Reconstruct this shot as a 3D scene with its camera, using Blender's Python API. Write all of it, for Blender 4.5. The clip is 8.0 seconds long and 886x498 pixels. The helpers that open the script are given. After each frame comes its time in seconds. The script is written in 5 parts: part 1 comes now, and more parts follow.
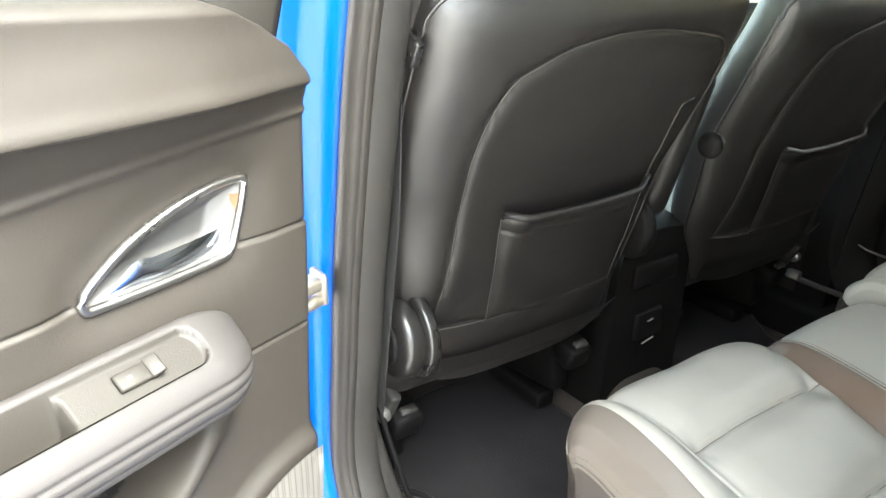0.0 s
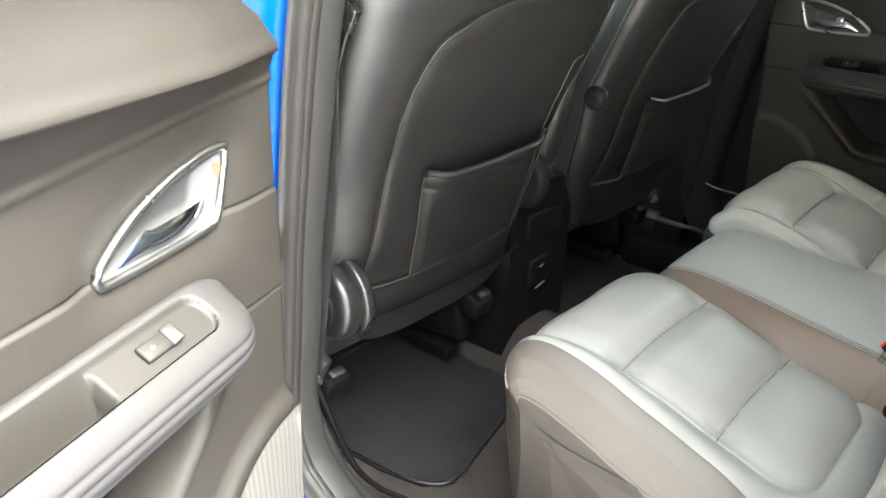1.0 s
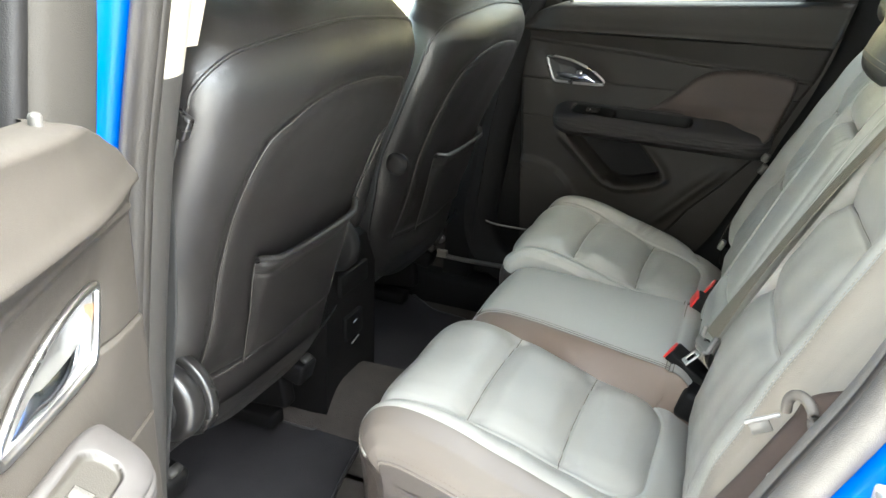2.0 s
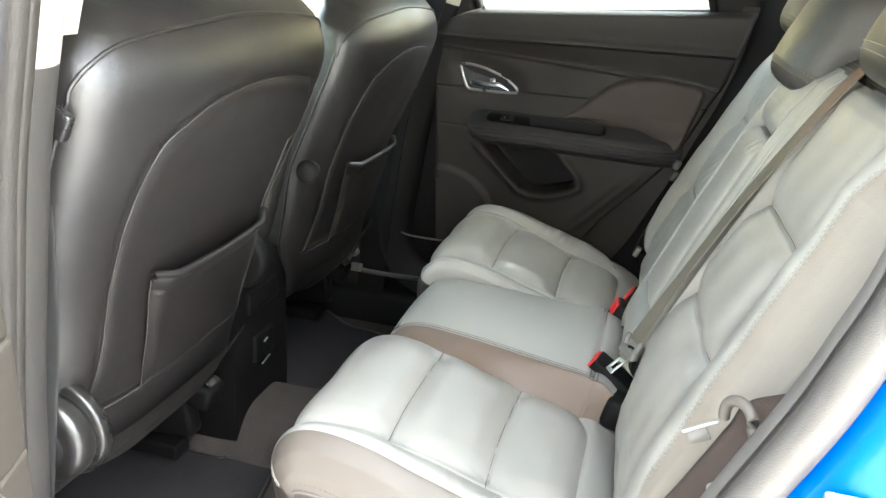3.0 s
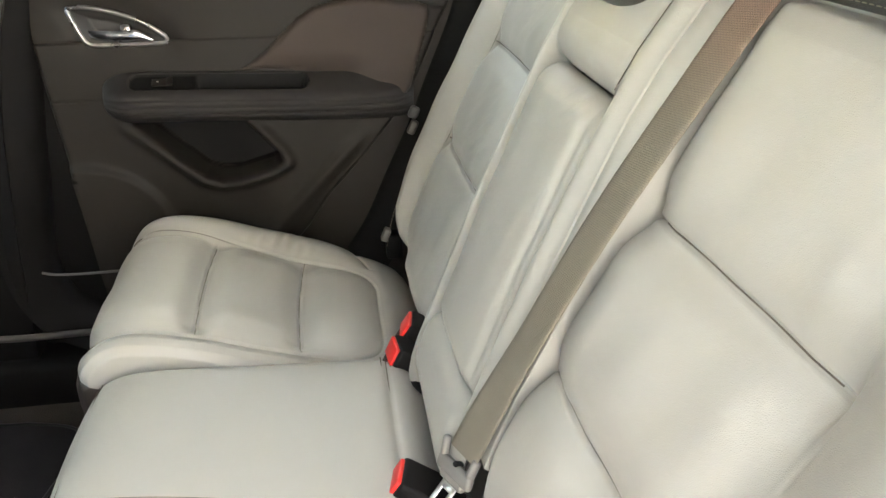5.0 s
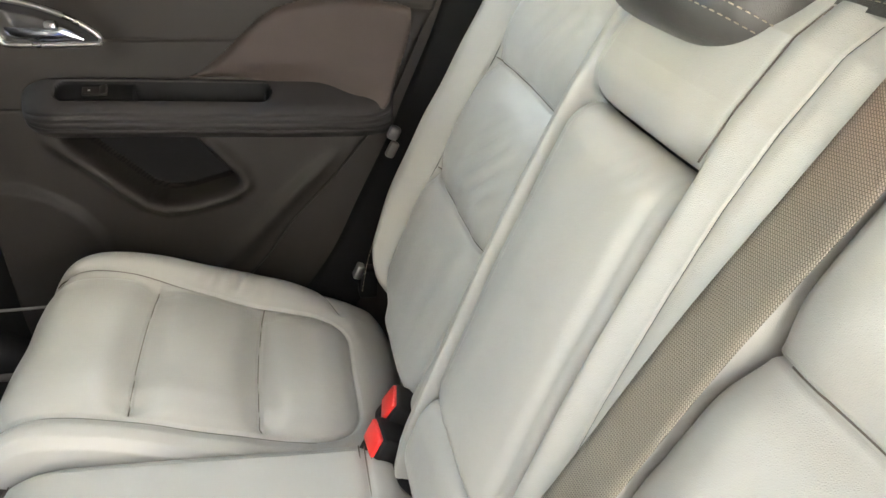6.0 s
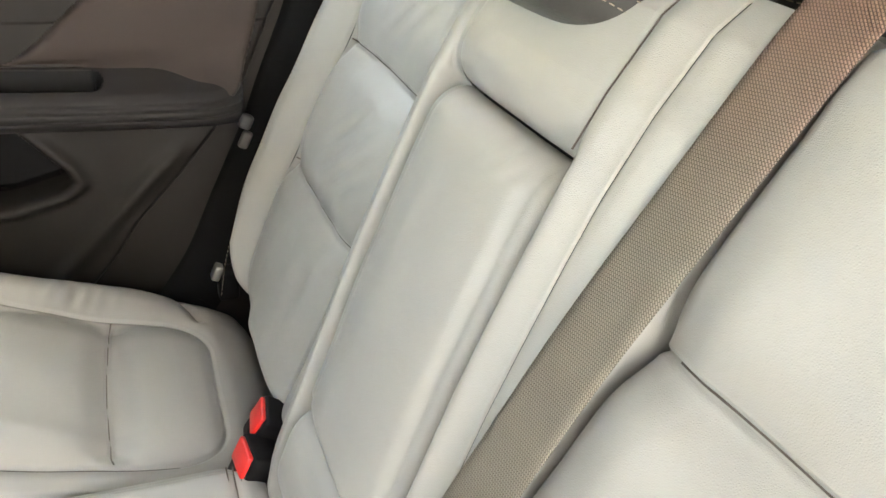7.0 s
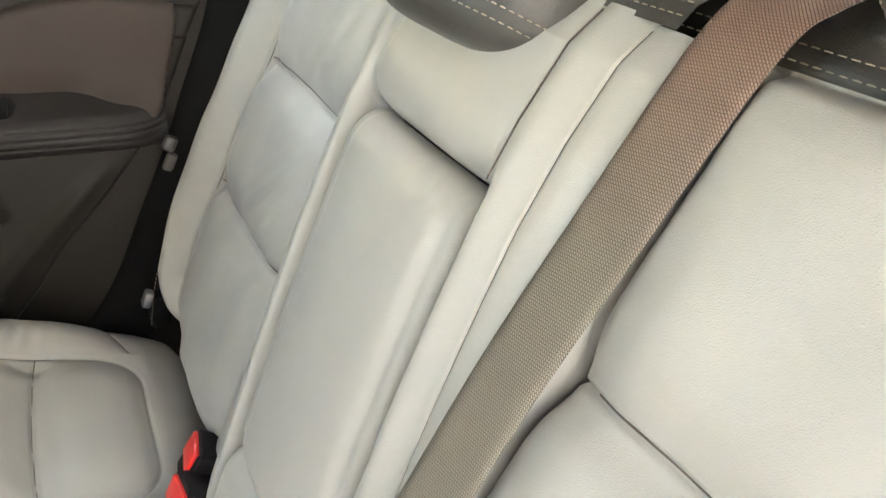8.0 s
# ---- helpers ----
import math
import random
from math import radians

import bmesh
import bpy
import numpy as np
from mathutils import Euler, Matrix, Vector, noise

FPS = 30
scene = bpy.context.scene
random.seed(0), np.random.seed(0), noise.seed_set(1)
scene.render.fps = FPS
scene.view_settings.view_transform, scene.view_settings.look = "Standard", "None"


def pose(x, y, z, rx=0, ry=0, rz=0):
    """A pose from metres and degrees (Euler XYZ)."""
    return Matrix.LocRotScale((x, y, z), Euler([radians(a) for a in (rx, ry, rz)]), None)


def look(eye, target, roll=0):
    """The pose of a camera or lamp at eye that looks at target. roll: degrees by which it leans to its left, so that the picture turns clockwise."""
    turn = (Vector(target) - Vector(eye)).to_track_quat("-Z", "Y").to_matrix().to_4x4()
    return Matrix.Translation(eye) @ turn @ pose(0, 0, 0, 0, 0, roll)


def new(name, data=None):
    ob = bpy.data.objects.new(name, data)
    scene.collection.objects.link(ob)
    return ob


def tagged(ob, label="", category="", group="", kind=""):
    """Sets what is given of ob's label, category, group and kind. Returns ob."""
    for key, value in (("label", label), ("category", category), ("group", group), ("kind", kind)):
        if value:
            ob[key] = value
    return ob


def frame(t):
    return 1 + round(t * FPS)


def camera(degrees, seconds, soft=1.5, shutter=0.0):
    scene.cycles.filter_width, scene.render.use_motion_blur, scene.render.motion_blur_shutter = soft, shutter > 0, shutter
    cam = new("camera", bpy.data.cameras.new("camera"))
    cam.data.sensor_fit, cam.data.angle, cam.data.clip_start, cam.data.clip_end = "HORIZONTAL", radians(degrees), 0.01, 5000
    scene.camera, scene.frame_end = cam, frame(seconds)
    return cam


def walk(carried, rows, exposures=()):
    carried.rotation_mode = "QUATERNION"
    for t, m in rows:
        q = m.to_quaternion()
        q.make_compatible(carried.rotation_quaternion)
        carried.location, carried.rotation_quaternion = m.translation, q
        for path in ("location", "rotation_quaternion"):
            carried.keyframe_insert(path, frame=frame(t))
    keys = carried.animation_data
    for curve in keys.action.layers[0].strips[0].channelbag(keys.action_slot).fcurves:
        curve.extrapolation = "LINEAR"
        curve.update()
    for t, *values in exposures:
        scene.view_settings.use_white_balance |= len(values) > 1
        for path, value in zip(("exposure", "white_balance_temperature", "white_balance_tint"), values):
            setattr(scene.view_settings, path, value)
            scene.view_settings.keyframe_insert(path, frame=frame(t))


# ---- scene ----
cam = camera(61.5, 8.0)
PATH = [
    (0, (-1.059, -0.016, 1.293), (-0.015, 1.501, 0.512), 0.5),
    (0.5, (-1.065, -0.016, 1.287), (-0.056, 1.503, 0.466), 0.4),
    (1, (-1.178, 0.02, 1.295), (0.16, 1.24, 0.447), 0.8),
    (1.5, (-1.243, 0.071, 1.337), (0.339, 0.984, 0.522), 1.1),
    (2, (-1.25, 0.09, 1.369), (0.455, 0.804, 0.605), 1.5),
    (2.2, (-1.254, 0.08, 1.381), (0.486, 0.727, 0.637), 2.2),
    (3.3, (-1.127, 0.137, 1.324), (0.675, 0.544, 0.558), 2.0),
    (3.5, (-1.027, 0.155, 1.318), (0.765, 0.47, 0.49), 0.7),
    (4, (-0.814, 0.188, 1.306), (0.962, 0.172, 0.387), -0.6),
    (4.5, (-0.724, 0.189, 1.306), (1.036, -0.057, 0.389), -0.4),
    (4.7, (-0.713, 0.188, 1.302), (1.049, -0.077, 0.394), -0.4),
    (5.8, (-0.518, 0.208, 1.306), (1.224, -0.071, 0.365), 0.9),
    (6, (-0.485, 0.204, 1.302), (1.237, -0.174, 0.358), 2.3),
    (6.5, (-0.462, 0.196, 1.303), (1.207, -0.341, 0.341), 3.7),
    (7, (-0.441, 0.19, 1.292), (1.158, -0.519, 0.322), 4.4),
    (7.5, (-0.428, 0.178, 1.295), (1.114, -0.638, 0.319), 4.4),
    (8, (-0.433, 0.167, 1.308), (1.109, -0.664, 0.343), 3.8),
]
EXPOSURES = [(0, 5.22, 6350, 0), (1, 5.26, 6300, 0), (2.2, 5.44, 6150, 0), (3.5, 5.70, 6400, 3), (4.5, 5.76, 6950, 5), (6, 6.12, 6650, 8), (8, 6.05, 6700, 9)]
walk(cam, [(t, look(eye, target, roll)) for t, eye, target, roll in PATH], EXPOSURES)

# ---- light ----
world = bpy.data.worlds.new("sky")
scene.world = world
world.use_nodes = True
wn = world.node_tree.nodes
sky = wn.new("ShaderNodeTexSky")
sky.sky_type, sky.sun_disc = "NISHITA", False
sky.sun_elevation, sky.sun_rotation = radians(59), radians(164)
sky.air_density, sky.dust_density, sky.ozone_density = 0.6, 5.0, 0.3
wn["Background"].inputs["Strength"].default_value = 0.12
haze = wn.new("ShaderNodeHueSaturation")
haze.inputs["Saturation"].default_value = 0.45
world.node_tree.links.new(sky.outputs["Color"], haze.inputs["Color"])
world.node_tree.links.new(haze.outputs["Color"], wn["Background"].inputs["Color"])
sun_data = bpy.data.lights.new("sun", "SUN")
sun_data.energy, sun_data.angle, sun_data.color = 0.28, radians(20), (1.0, 0.98, 0.95)
sun = new("sun", sun_data)
sun.matrix_world = look((2, -7, 13), (0, 0, 1))


# ---- materials ----
def material(name, color, rough=0.5, metal=0.0, vary=0.15, scale=6.0, grain=0.0, grain_size=900.0, coat=0.0, spec=0.5, pattern="noise"):
    """A surface of one base colour with broad stains, fine grain in colour and relief."""
    m = bpy.data.materials.new(name)
    m.use_nodes = True
    nodes, links = m.node_tree.nodes, m.node_tree.links
    b = nodes["Principled BSDF"]
    b.inputs["Metallic"].default_value = metal
    b.inputs["Coat Weight"].default_value = coat
    b.inputs["Coat Roughness"].default_value = 0.06
    b.inputs["Specular IOR Level"].default_value = spec
    at = nodes.new("ShaderNodeTexCoord")
    broad = nodes.new("ShaderNodeTexNoise")
    broad.inputs["Scale"].default_value, broad.inputs["Detail"].default_value = scale, 5
    links.new(at.outputs["Object"], broad.inputs["Vector"])
    ramp = nodes.new("ShaderNodeMix")
    ramp.data_type = "RGBA"
    ramp.inputs["A"].default_value = (*[c * (1 - vary) for c in color], 1)
    ramp.inputs["B"].default_value = (*[min(1, c * (1 + vary)) for c in color], 1)
    links.new(broad.outputs["Fac"], ramp.inputs["Factor"])
    links.new(ramp.outputs["Result"], b.inputs["Base Color"])
    ro = nodes.new("ShaderNodeMapRange")
    ro.inputs["To Min"].default_value, ro.inputs["To Max"].default_value = max(0.02, rough * 0.8), min(1, rough * 1.2)
    links.new(broad.outputs["Fac"], ro.inputs["Value"])
    links.new(ro.outputs["Result"], b.inputs["Roughness"])
    if grain:
        bump = nodes.new("ShaderNodeBump")
        bump.inputs["Strength"].default_value = 1.0
        bump.inputs["Distance"].default_value = grain
        if pattern == "leather":
            cell = nodes.new("ShaderNodeTexVoronoi")
            cell.feature = "DISTANCE_TO_EDGE"
            cell.inputs["Scale"].default_value = grain_size
            links.new(at.outputs["Object"], cell.inputs["Vector"])
            soft = nodes.new("ShaderNodeTexNoise")
            soft.inputs["Scale"].default_value, soft.inputs["Detail"].default_value = 22, 4
            links.new(at.outputs["Object"], soft.inputs["Vector"])
            low = nodes.new("ShaderNodeBump")
            low.inputs["Strength"].default_value, low.inputs["Distance"].default_value = 1.0, 0.0010
            links.new(soft.outputs["Fac"], low.inputs["Height"])
            links.new(low.outputs["Normal"], bump.inputs["Normal"])
            links.new(cell.outputs["Distance"], bump.inputs["Height"])
        else:
            fine = nodes.new("ShaderNodeTexNoise")
            fine.inputs["Scale"].default_value, fine.inputs["Detail"].default_value = grain_size, 2
            links.new(at.outputs["Object"], fine.inputs["Vector"])
            links.new(fine.outputs["Fac"], bump.inputs["Height"])
        links.new(bump.outputs["Normal"], b.inputs["Normal"])
    return m


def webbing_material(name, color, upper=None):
    """Woven belt: rows of small herringbone bumps; upper is a warm colour cast painted into its first stretch."""
    m = material(name, color, rough=0.55, vary=0.12, scale=30)
    nodes, links = m.node_tree.nodes, m.node_tree.links
    uv = nodes.new("ShaderNodeUVMap")
    uv.uv_map = "weave"
    brick = nodes.new("ShaderNodeTexBrick")
    brick.inputs["Scale"].default_value = 100
    brick.inputs["Brick Width"].default_value, brick.inputs["Row Height"].default_value = 0.24, 0.135
    brick.inputs["Mortar Size"].default_value, brick.inputs["Mortar Smooth"].default_value = 0.036, 0.9
    twill = nodes.new("ShaderNodeMapping")
    twill.inputs["Rotation"].default_value = (0, 0, radians(38))
    links.new(uv.outputs["UV"], twill.inputs["Vector"])
    links.new(twill.outputs["Vector"], brick.inputs["Vector"])
    mul = nodes.new("ShaderNodeMath")
    mul.operation = "SUBTRACT"
    mul.inputs[0].default_value = 1.0
    links.new(brick.outputs["Fac"], mul.inputs[1])
    bump = nodes.new("ShaderNodeBump")
    bump.inputs["Strength"].default_value, bump.inputs["Distance"].default_value = 1.0, 0.0011
    links.new(mul.outputs["Value"], bump.inputs["Height"])
    links.new(bump.outputs["Normal"], nodes["Principled BSDF"].inputs["Normal"])
    tone = nodes.new("ShaderNodeMix")
    tone.data_type, tone.blend_type = "RGBA", "MULTIPLY"
    tone.inputs["Factor"].default_value = 0.75
    old = nodes["Principled BSDF"].inputs["Base Color"].links[0].from_socket
    spread = nodes.new("ShaderNodeMapRange")
    spread.inputs["To Min"].default_value, spread.inputs["To Max"].default_value = 0.16, 1.22
    links.new(mul.outputs["Value"], spread.inputs["Value"])
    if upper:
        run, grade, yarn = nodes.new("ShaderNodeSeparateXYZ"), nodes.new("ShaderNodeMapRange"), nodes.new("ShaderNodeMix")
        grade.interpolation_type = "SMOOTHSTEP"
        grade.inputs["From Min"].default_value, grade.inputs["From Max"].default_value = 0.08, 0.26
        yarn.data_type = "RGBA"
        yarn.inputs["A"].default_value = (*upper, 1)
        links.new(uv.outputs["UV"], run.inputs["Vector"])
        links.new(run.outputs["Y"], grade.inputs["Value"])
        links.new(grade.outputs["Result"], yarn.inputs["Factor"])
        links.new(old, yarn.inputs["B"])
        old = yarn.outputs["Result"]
    links.new(old, tone.inputs["A"])
    links.new(spread.outputs["Result"], tone.inputs["B"])
    links.new(tone.outputs["Result"], nodes["Principled BSDF"].inputs["Base Color"])
    return m


LEATHER = material("grey_leather", (0.315, 0.305, 0.275), spec=0.34, rough=0.35, vary=0.06, scale=4, grain=0.00022, grain_size=850, pattern="leather")
LEATHER_DARK = material("dark_leather", (0.0155, 0.0137, 0.013), spec=0.85, rough=0.33, vary=0.10, scale=5, grain=0.0003, grain_size=850, pattern="leather")
FLANK_LEATHER = material("flank_leather", (0.235, 0.208, 0.172), spec=0.3, rough=0.42, vary=0.06, scale=4, grain=0.00022, grain_size=850, pattern="leather")
BOLSTER_LEATHER = material("bolster_leather", (0.095, 0.081, 0.069), spec=0.35, rough=0.40, vary=0.10, scale=5, grain=0.00022, grain_size=850, pattern="leather")
# tan deepened: shade and warm bounce between cushions are in the colour
TAN_LEATHER = material("tan_leather", (0.150, 0.110, 0.085), spec=0.35, rough=0.40, vary=0.06, scale=5, grain=0.00022, grain_size=850, pattern="leather")
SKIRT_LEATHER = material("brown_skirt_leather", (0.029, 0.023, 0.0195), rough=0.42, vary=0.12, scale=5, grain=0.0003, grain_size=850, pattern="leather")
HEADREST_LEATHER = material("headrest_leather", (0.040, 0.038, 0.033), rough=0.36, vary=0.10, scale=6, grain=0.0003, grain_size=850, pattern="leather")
DOOR_PLASTIC = material("door_plastic", (0.0235, 0.0203, 0.0172), spec=0.22, rough=0.5, vary=0.10, scale=7, grain=0.00025, grain_size=900, pattern="leather")
DOOR_PAD = material("door_pad", (0.055, 0.042, 0.036), spec=0.25, rough=0.55, vary=0.08, scale=6, grain=0.0005, grain_size=700, pattern="leather")
ARM_PAD = material("arm_pad", (0.0285, 0.0258, 0.0248), spec=0.25, rough=0.6, vary=0.06, scale=8, grain=0.0002, grain_size=700, pattern="leather")
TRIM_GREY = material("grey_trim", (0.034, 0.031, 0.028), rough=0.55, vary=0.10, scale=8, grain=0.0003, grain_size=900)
SWITCH_PLASTIC = material("switch_plastic", (0.0205, 0.0182, 0.0155), spec=0.2, rough=0.5, vary=0.08, scale=8, grain=0.0002, grain_size=900)
GLOSS_BLACK = material("gloss_black_plastic", (0.013, 0.012, 0.0115), spec=0.6, rough=0.28, vary=0.15, scale=14)
CAST_METAL = material("cast_metal", (0.30, 0.27, 0.225), rough=0.45, metal=0.6, vary=0.2, scale=60, grain=0.0004, grain_size=500)
TRIM_LIGHT = material("light_trim", (0.36, 0.32, 0.26), rough=0.6, vary=0.08, scale=8, grain=0.0003, grain_size=900)
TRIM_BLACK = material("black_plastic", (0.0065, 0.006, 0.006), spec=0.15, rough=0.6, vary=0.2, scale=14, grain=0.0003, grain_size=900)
POST_GREY = material("window_post_grey", (0.022, 0.020, 0.0175), spec=0.1, rough=0.7, vary=0.1, scale=8, grain=0.0003, grain_size=900)
PILLAR_GREY = material("rear_pillar_grey", (0.072, 0.066, 0.059), rough=0.5, vary=0.08, scale=8, grain=0.0003, grain_size=900)
PILLAR_LIGHT = material("rear_pillar_light", (0.135, 0.124, 0.112), rough=0.5, vary=0.08, scale=8, grain=0.0003, grain_size=900)
BOWL_GREY = material("handle_bowl_grey", (0.056, 0.054, 0.052), rough=0.4, vary=0.06, scale=20)
SEAM_GREY = material("grey_seam", (0.042, 0.038, 0.034), rough=0.5, vary=0.1, scale=40)
RUBBER = material("rubber_seal", (0.027, 0.024, 0.021), spec=0.3, rough=0.42, vary=0.15, scale=20, grain=0.0003, grain_size=400)
BLUE = material("blue_paint", (0.0, 0.080, 0.40), rough=0.42, metal=0.0, vary=0.08, scale=3, coat=0.12, spec=0.2)
CARPET = material("carpet", (0.075, 0.064, 0.056), rough=0.95, vary=0.3, scale=25, grain=0.004, grain_size=420, spec=0.1)
MAT_CARPET = material("mat_carpet", (0.042, 0.039, 0.041), rough=0.95, vary=0.3, scale=18, grain=0.004, grain_size=500, spec=0.1)
CHROME = material("satin_chrome", (0.42, 0.41, 0.40), rough=0.28, metal=1.0, vary=0.08, scale=20)
DARK_CHROME = material("dark_chrome", (0.42, 0.45, 0.50), rough=0.18, metal=1.0, vary=0.08, scale=20)
SILVER = material("silver_plastic", (0.26, 0.255, 0.25), rough=0.35, metal=0.3, vary=0.08, scale=20)
STEEL = material("belt_steel", (0.55, 0.54, 0.52), rough=0.3, metal=0.9, vary=0.1, scale=30)
RED = material("red_button", (0.60, 0.022, 0.018), rough=0.35, vary=0.06, scale=30)
THREAD = material("thread", (0.27, 0.235, 0.175), rough=0.7, vary=0.1, scale=60)
THREAD_DARK = material("dark_thread", (0.085, 0.066, 0.052), rough=0.7, vary=0.1, scale=60)
# even yarn; the warm cast near its top is put into the colour
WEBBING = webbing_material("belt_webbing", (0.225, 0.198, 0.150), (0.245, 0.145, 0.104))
WEBBING_BLACK = webbing_material("black_belt_webbing", (0.018, 0.017, 0.016))
# brown yarn, with the shade beside the backrest put into its colour
WEBBING_DARK = webbing_material("shaded_brown_webbing", (0.088, 0.060, 0.047))
GREY_PLASTIC = material("tongue_plastic", (0.14, 0.133, 0.122), rough=0.45, vary=0.08, scale=30, grain=0.0002, grain_size=900)
HOOK_GREY = material("hook_plastic", (0.105, 0.092, 0.078), rough=0.5, vary=0.08, scale=30, grain=0.0002, grain_size=900)
BLADE = material("blade_steel", (0.30, 0.29, 0.275), rough=0.4, metal=0.3, vary=0.08, scale=30)
WHITE = material("white_plastic", (0.40, 0.385, 0.36), rough=0.45, vary=0.05, scale=30)
AMBER = material("warm_reflector", (0.085, 0.036, 0.010), rough=0.4, vary=0.1, scale=40)
CONCRETE = material("concrete", (0.42, 0.40, 0.37), rough=0.9, vary=0.35, scale=3, grain=0.01, grain_size=120)
GREY_WALL = material("pale_render", (0.66, 0.635, 0.59), rough=0.9, vary=0.12, scale=2, grain=0.004, grain_size=90)
RENDERED_WALL = material("beige_render", (0.36, 0.29, 0.165), rough=0.9, vary=0.12, scale=2, grain=0.004, grain_size=90)

def glass_material(name, tint):
    """Thin window glass: clear with a little mirror gloss."""
    m = bpy.data.materials.new(name)
    m.use_nodes = True
    nodes, links = m.node_tree.nodes, m.node_tree.links
    nodes.remove(nodes["Principled BSDF"])
    clear, gloss, mix = nodes.new("ShaderNodeBsdfTransparent"), nodes.new("ShaderNodeBsdfGlossy"), nodes.new("ShaderNodeMixShader")
    clear.inputs["Color"].default_value = (*tint, 1)
    gloss.inputs["Roughness"].default_value = 0.02
    mix.inputs["Fac"].default_value = 0.06
    links.new(clear.outputs["BSDF"], mix.inputs[1])
    links.new(gloss.outputs["BSDF"], mix.inputs[2])
    links.new(mix.outputs["Shader"], nodes["Material Output"].inputs["Surface"])
    return m


GLASS = glass_material("window_glass", (0.90, 0.96, 0.93))
DOOR_GLASS = glass_material("door_glass", (0.46, 0.53, 0.49))
TINTED_GLASS = glass_material("tinted_glass", (0.86, 0.89, 0.86))


# ---- building helpers ----
def mesh_of(name, verts, faces, smooth=True):
    me = bpy.data.meshes.new(name)
    me.from_pydata([tuple(map(float, v)) for v in verts], [], faces)
    me.validate()
    if smooth:
        me.polygons.foreach_set("use_smooth", [True] * len(me.polygons))
    me.update()
    return me


def mesh_from(name, bm, smooth=True):
    me = bpy.data.meshes.new(name)
    bmesh.ops.recalc_face_normals(bm, faces=bm.faces)
    bm.to_mesh(me)
    bm.free()
    if smooth:
        me.polygons.foreach_set("use_smooth", [True] * len(me.polygons))
        me.set_sharp_from_angle(angle=radians(50))
    return me


def part(name, me, mat, parent=None, label="", kind=""):
    if isinstance(me, bmesh.types.BMesh):
        me = mesh_from(name, me)
    me.materials.append(mat)
    ob = new(name, me)
    ob.parent = parent
    return tagged(ob, label=label, kind=kind)


def thing(name, label, category, at=(0, 0, 0), group="", kind=""):
    ob = new(name)
    ob.location = at
    ob.empty_display_size = 0.05
    return tagged(ob, label, category, group, kind)


def grid(name, pos, close_u=False, flip=False):
    """A mesh from an array [i][j] of places."""
    nu, nv = pos.shape[:2]
    idx = np.arange(nu * nv).reshape(nu, nv)
    if close_u:
        idx = np.concatenate([idx, idx[:1]], 0)
    a, b, c, d = idx[:-1, :-1], idx[1:, :-1], idx[1:, 1:], idx[:-1, 1:]
    quads = np.stack([a, b, c, d], -1).reshape(-1, 4)
    if flip:
        quads = quads[:, ::-1]
    return mesh_of(name, pos.reshape(-1, 3), quads.tolist())


def grid_where(name, pos, mask, flip=False):
    """The quads of a grid for which mask holds."""
    nu, nv = pos.shape[:2]
    idx = np.arange(nu * nv).reshape(nu, nv)
    quads = np.stack([idx[:-1, :-1], idx[1:, :-1], idx[1:, 1:], idx[:-1, 1:]], -1)[mask[:-1, :-1]]
    used, flat = np.unique(quads, return_inverse=True)
    quads = flat.reshape(-1, 4)
    if flip:
        quads = quads[:, ::-1]
    return mesh_of(name, pos.reshape(-1, 3)[used], quads.tolist())


def rbox(size, bevel=0.004, seg=2, m=Matrix(), bm=None):
    """A box with rounded edges, added to bm."""
    own = bm or bmesh.new()
    made = bmesh.ops.create_cube(own, size=1, matrix=m @ Matrix.Diagonal((*size, 1)))["verts"]
    if bevel:
        edges = list({e for v in made for e in v.link_edges})
        bmesh.ops.bevel(own, geom=edges, offset=bevel, segments=seg, profile=0.5, affect="EDGES")
    return own


def disc(radius, depth, m=Matrix(), seg=32, bevel=0.002, r2=None, bm=None):
    own = bm or bmesh.new()
    made = bmesh.ops.create_cone(own, cap_ends=True, segments=seg, radius1=radius, radius2=radius if r2 is None else r2, depth=depth, matrix=m)["verts"]
    if bevel:
        edges = [e for e in {e for v in made for e in v.link_edges} if len(e.link_faces) == 2 and e.calc_face_angle(0) > 1.0]
        bmesh.ops.bevel(own, geom=edges, offset=bevel, segments=2, profile=0.5, affect="EDGES")
    return own


def smooth_path(points, step=0.004, closed=False):
    """A soft curve through the points, resampled evenly."""
    p = np.array(points, float)
    ext = np.vstack([p[-1:], p, p[:2]]) if closed else np.vstack([2 * p[0] - p[1], p, 2 * p[-1] - p[-2]])
    out = []
    for i in range(1, len(ext) - 2):
        a, b, c, d = ext[i - 1 : i + 3]
        for t in np.linspace(0, 1, 16, endpoint=False):
            out.append(0.5 * (2 * b + (c - a) * t + (2 * a - 5 * b + 4 * c - d) * t**2 + (3 * b - a - 3 * c + d) * t**3))
    out.append(ext[-2])
    out = np.array(out)
    run = np.r_[0, np.cumsum(np.linalg.norm(np.diff(out, axis=0), axis=1))]
    n = max(2, int(run[-1] / step) + 1)
    at = np.linspace(0, run[-1], n)
    return np.stack([np.interp(at, run, out[:, k]) for k in range(out.shape[1])], 1)


def tube(points, radius, seg=8, flat=1.0):
    """A round cord along points."""
    p = np.array(points, float)
    tan = np.gradient(p, axis=0)
    tan /= np.linalg.norm(tan, axis=1)[:, None] + 1e-12
    up = np.array([0.13, 0.2, 0.97])
    side = np.cross(tan, up)
    side /= np.linalg.norm(side, axis=1)[:, None] + 1e-12
    over = np.cross(side, tan)
    ang = np.linspace(0, 2 * np.pi, seg, endpoint=False)
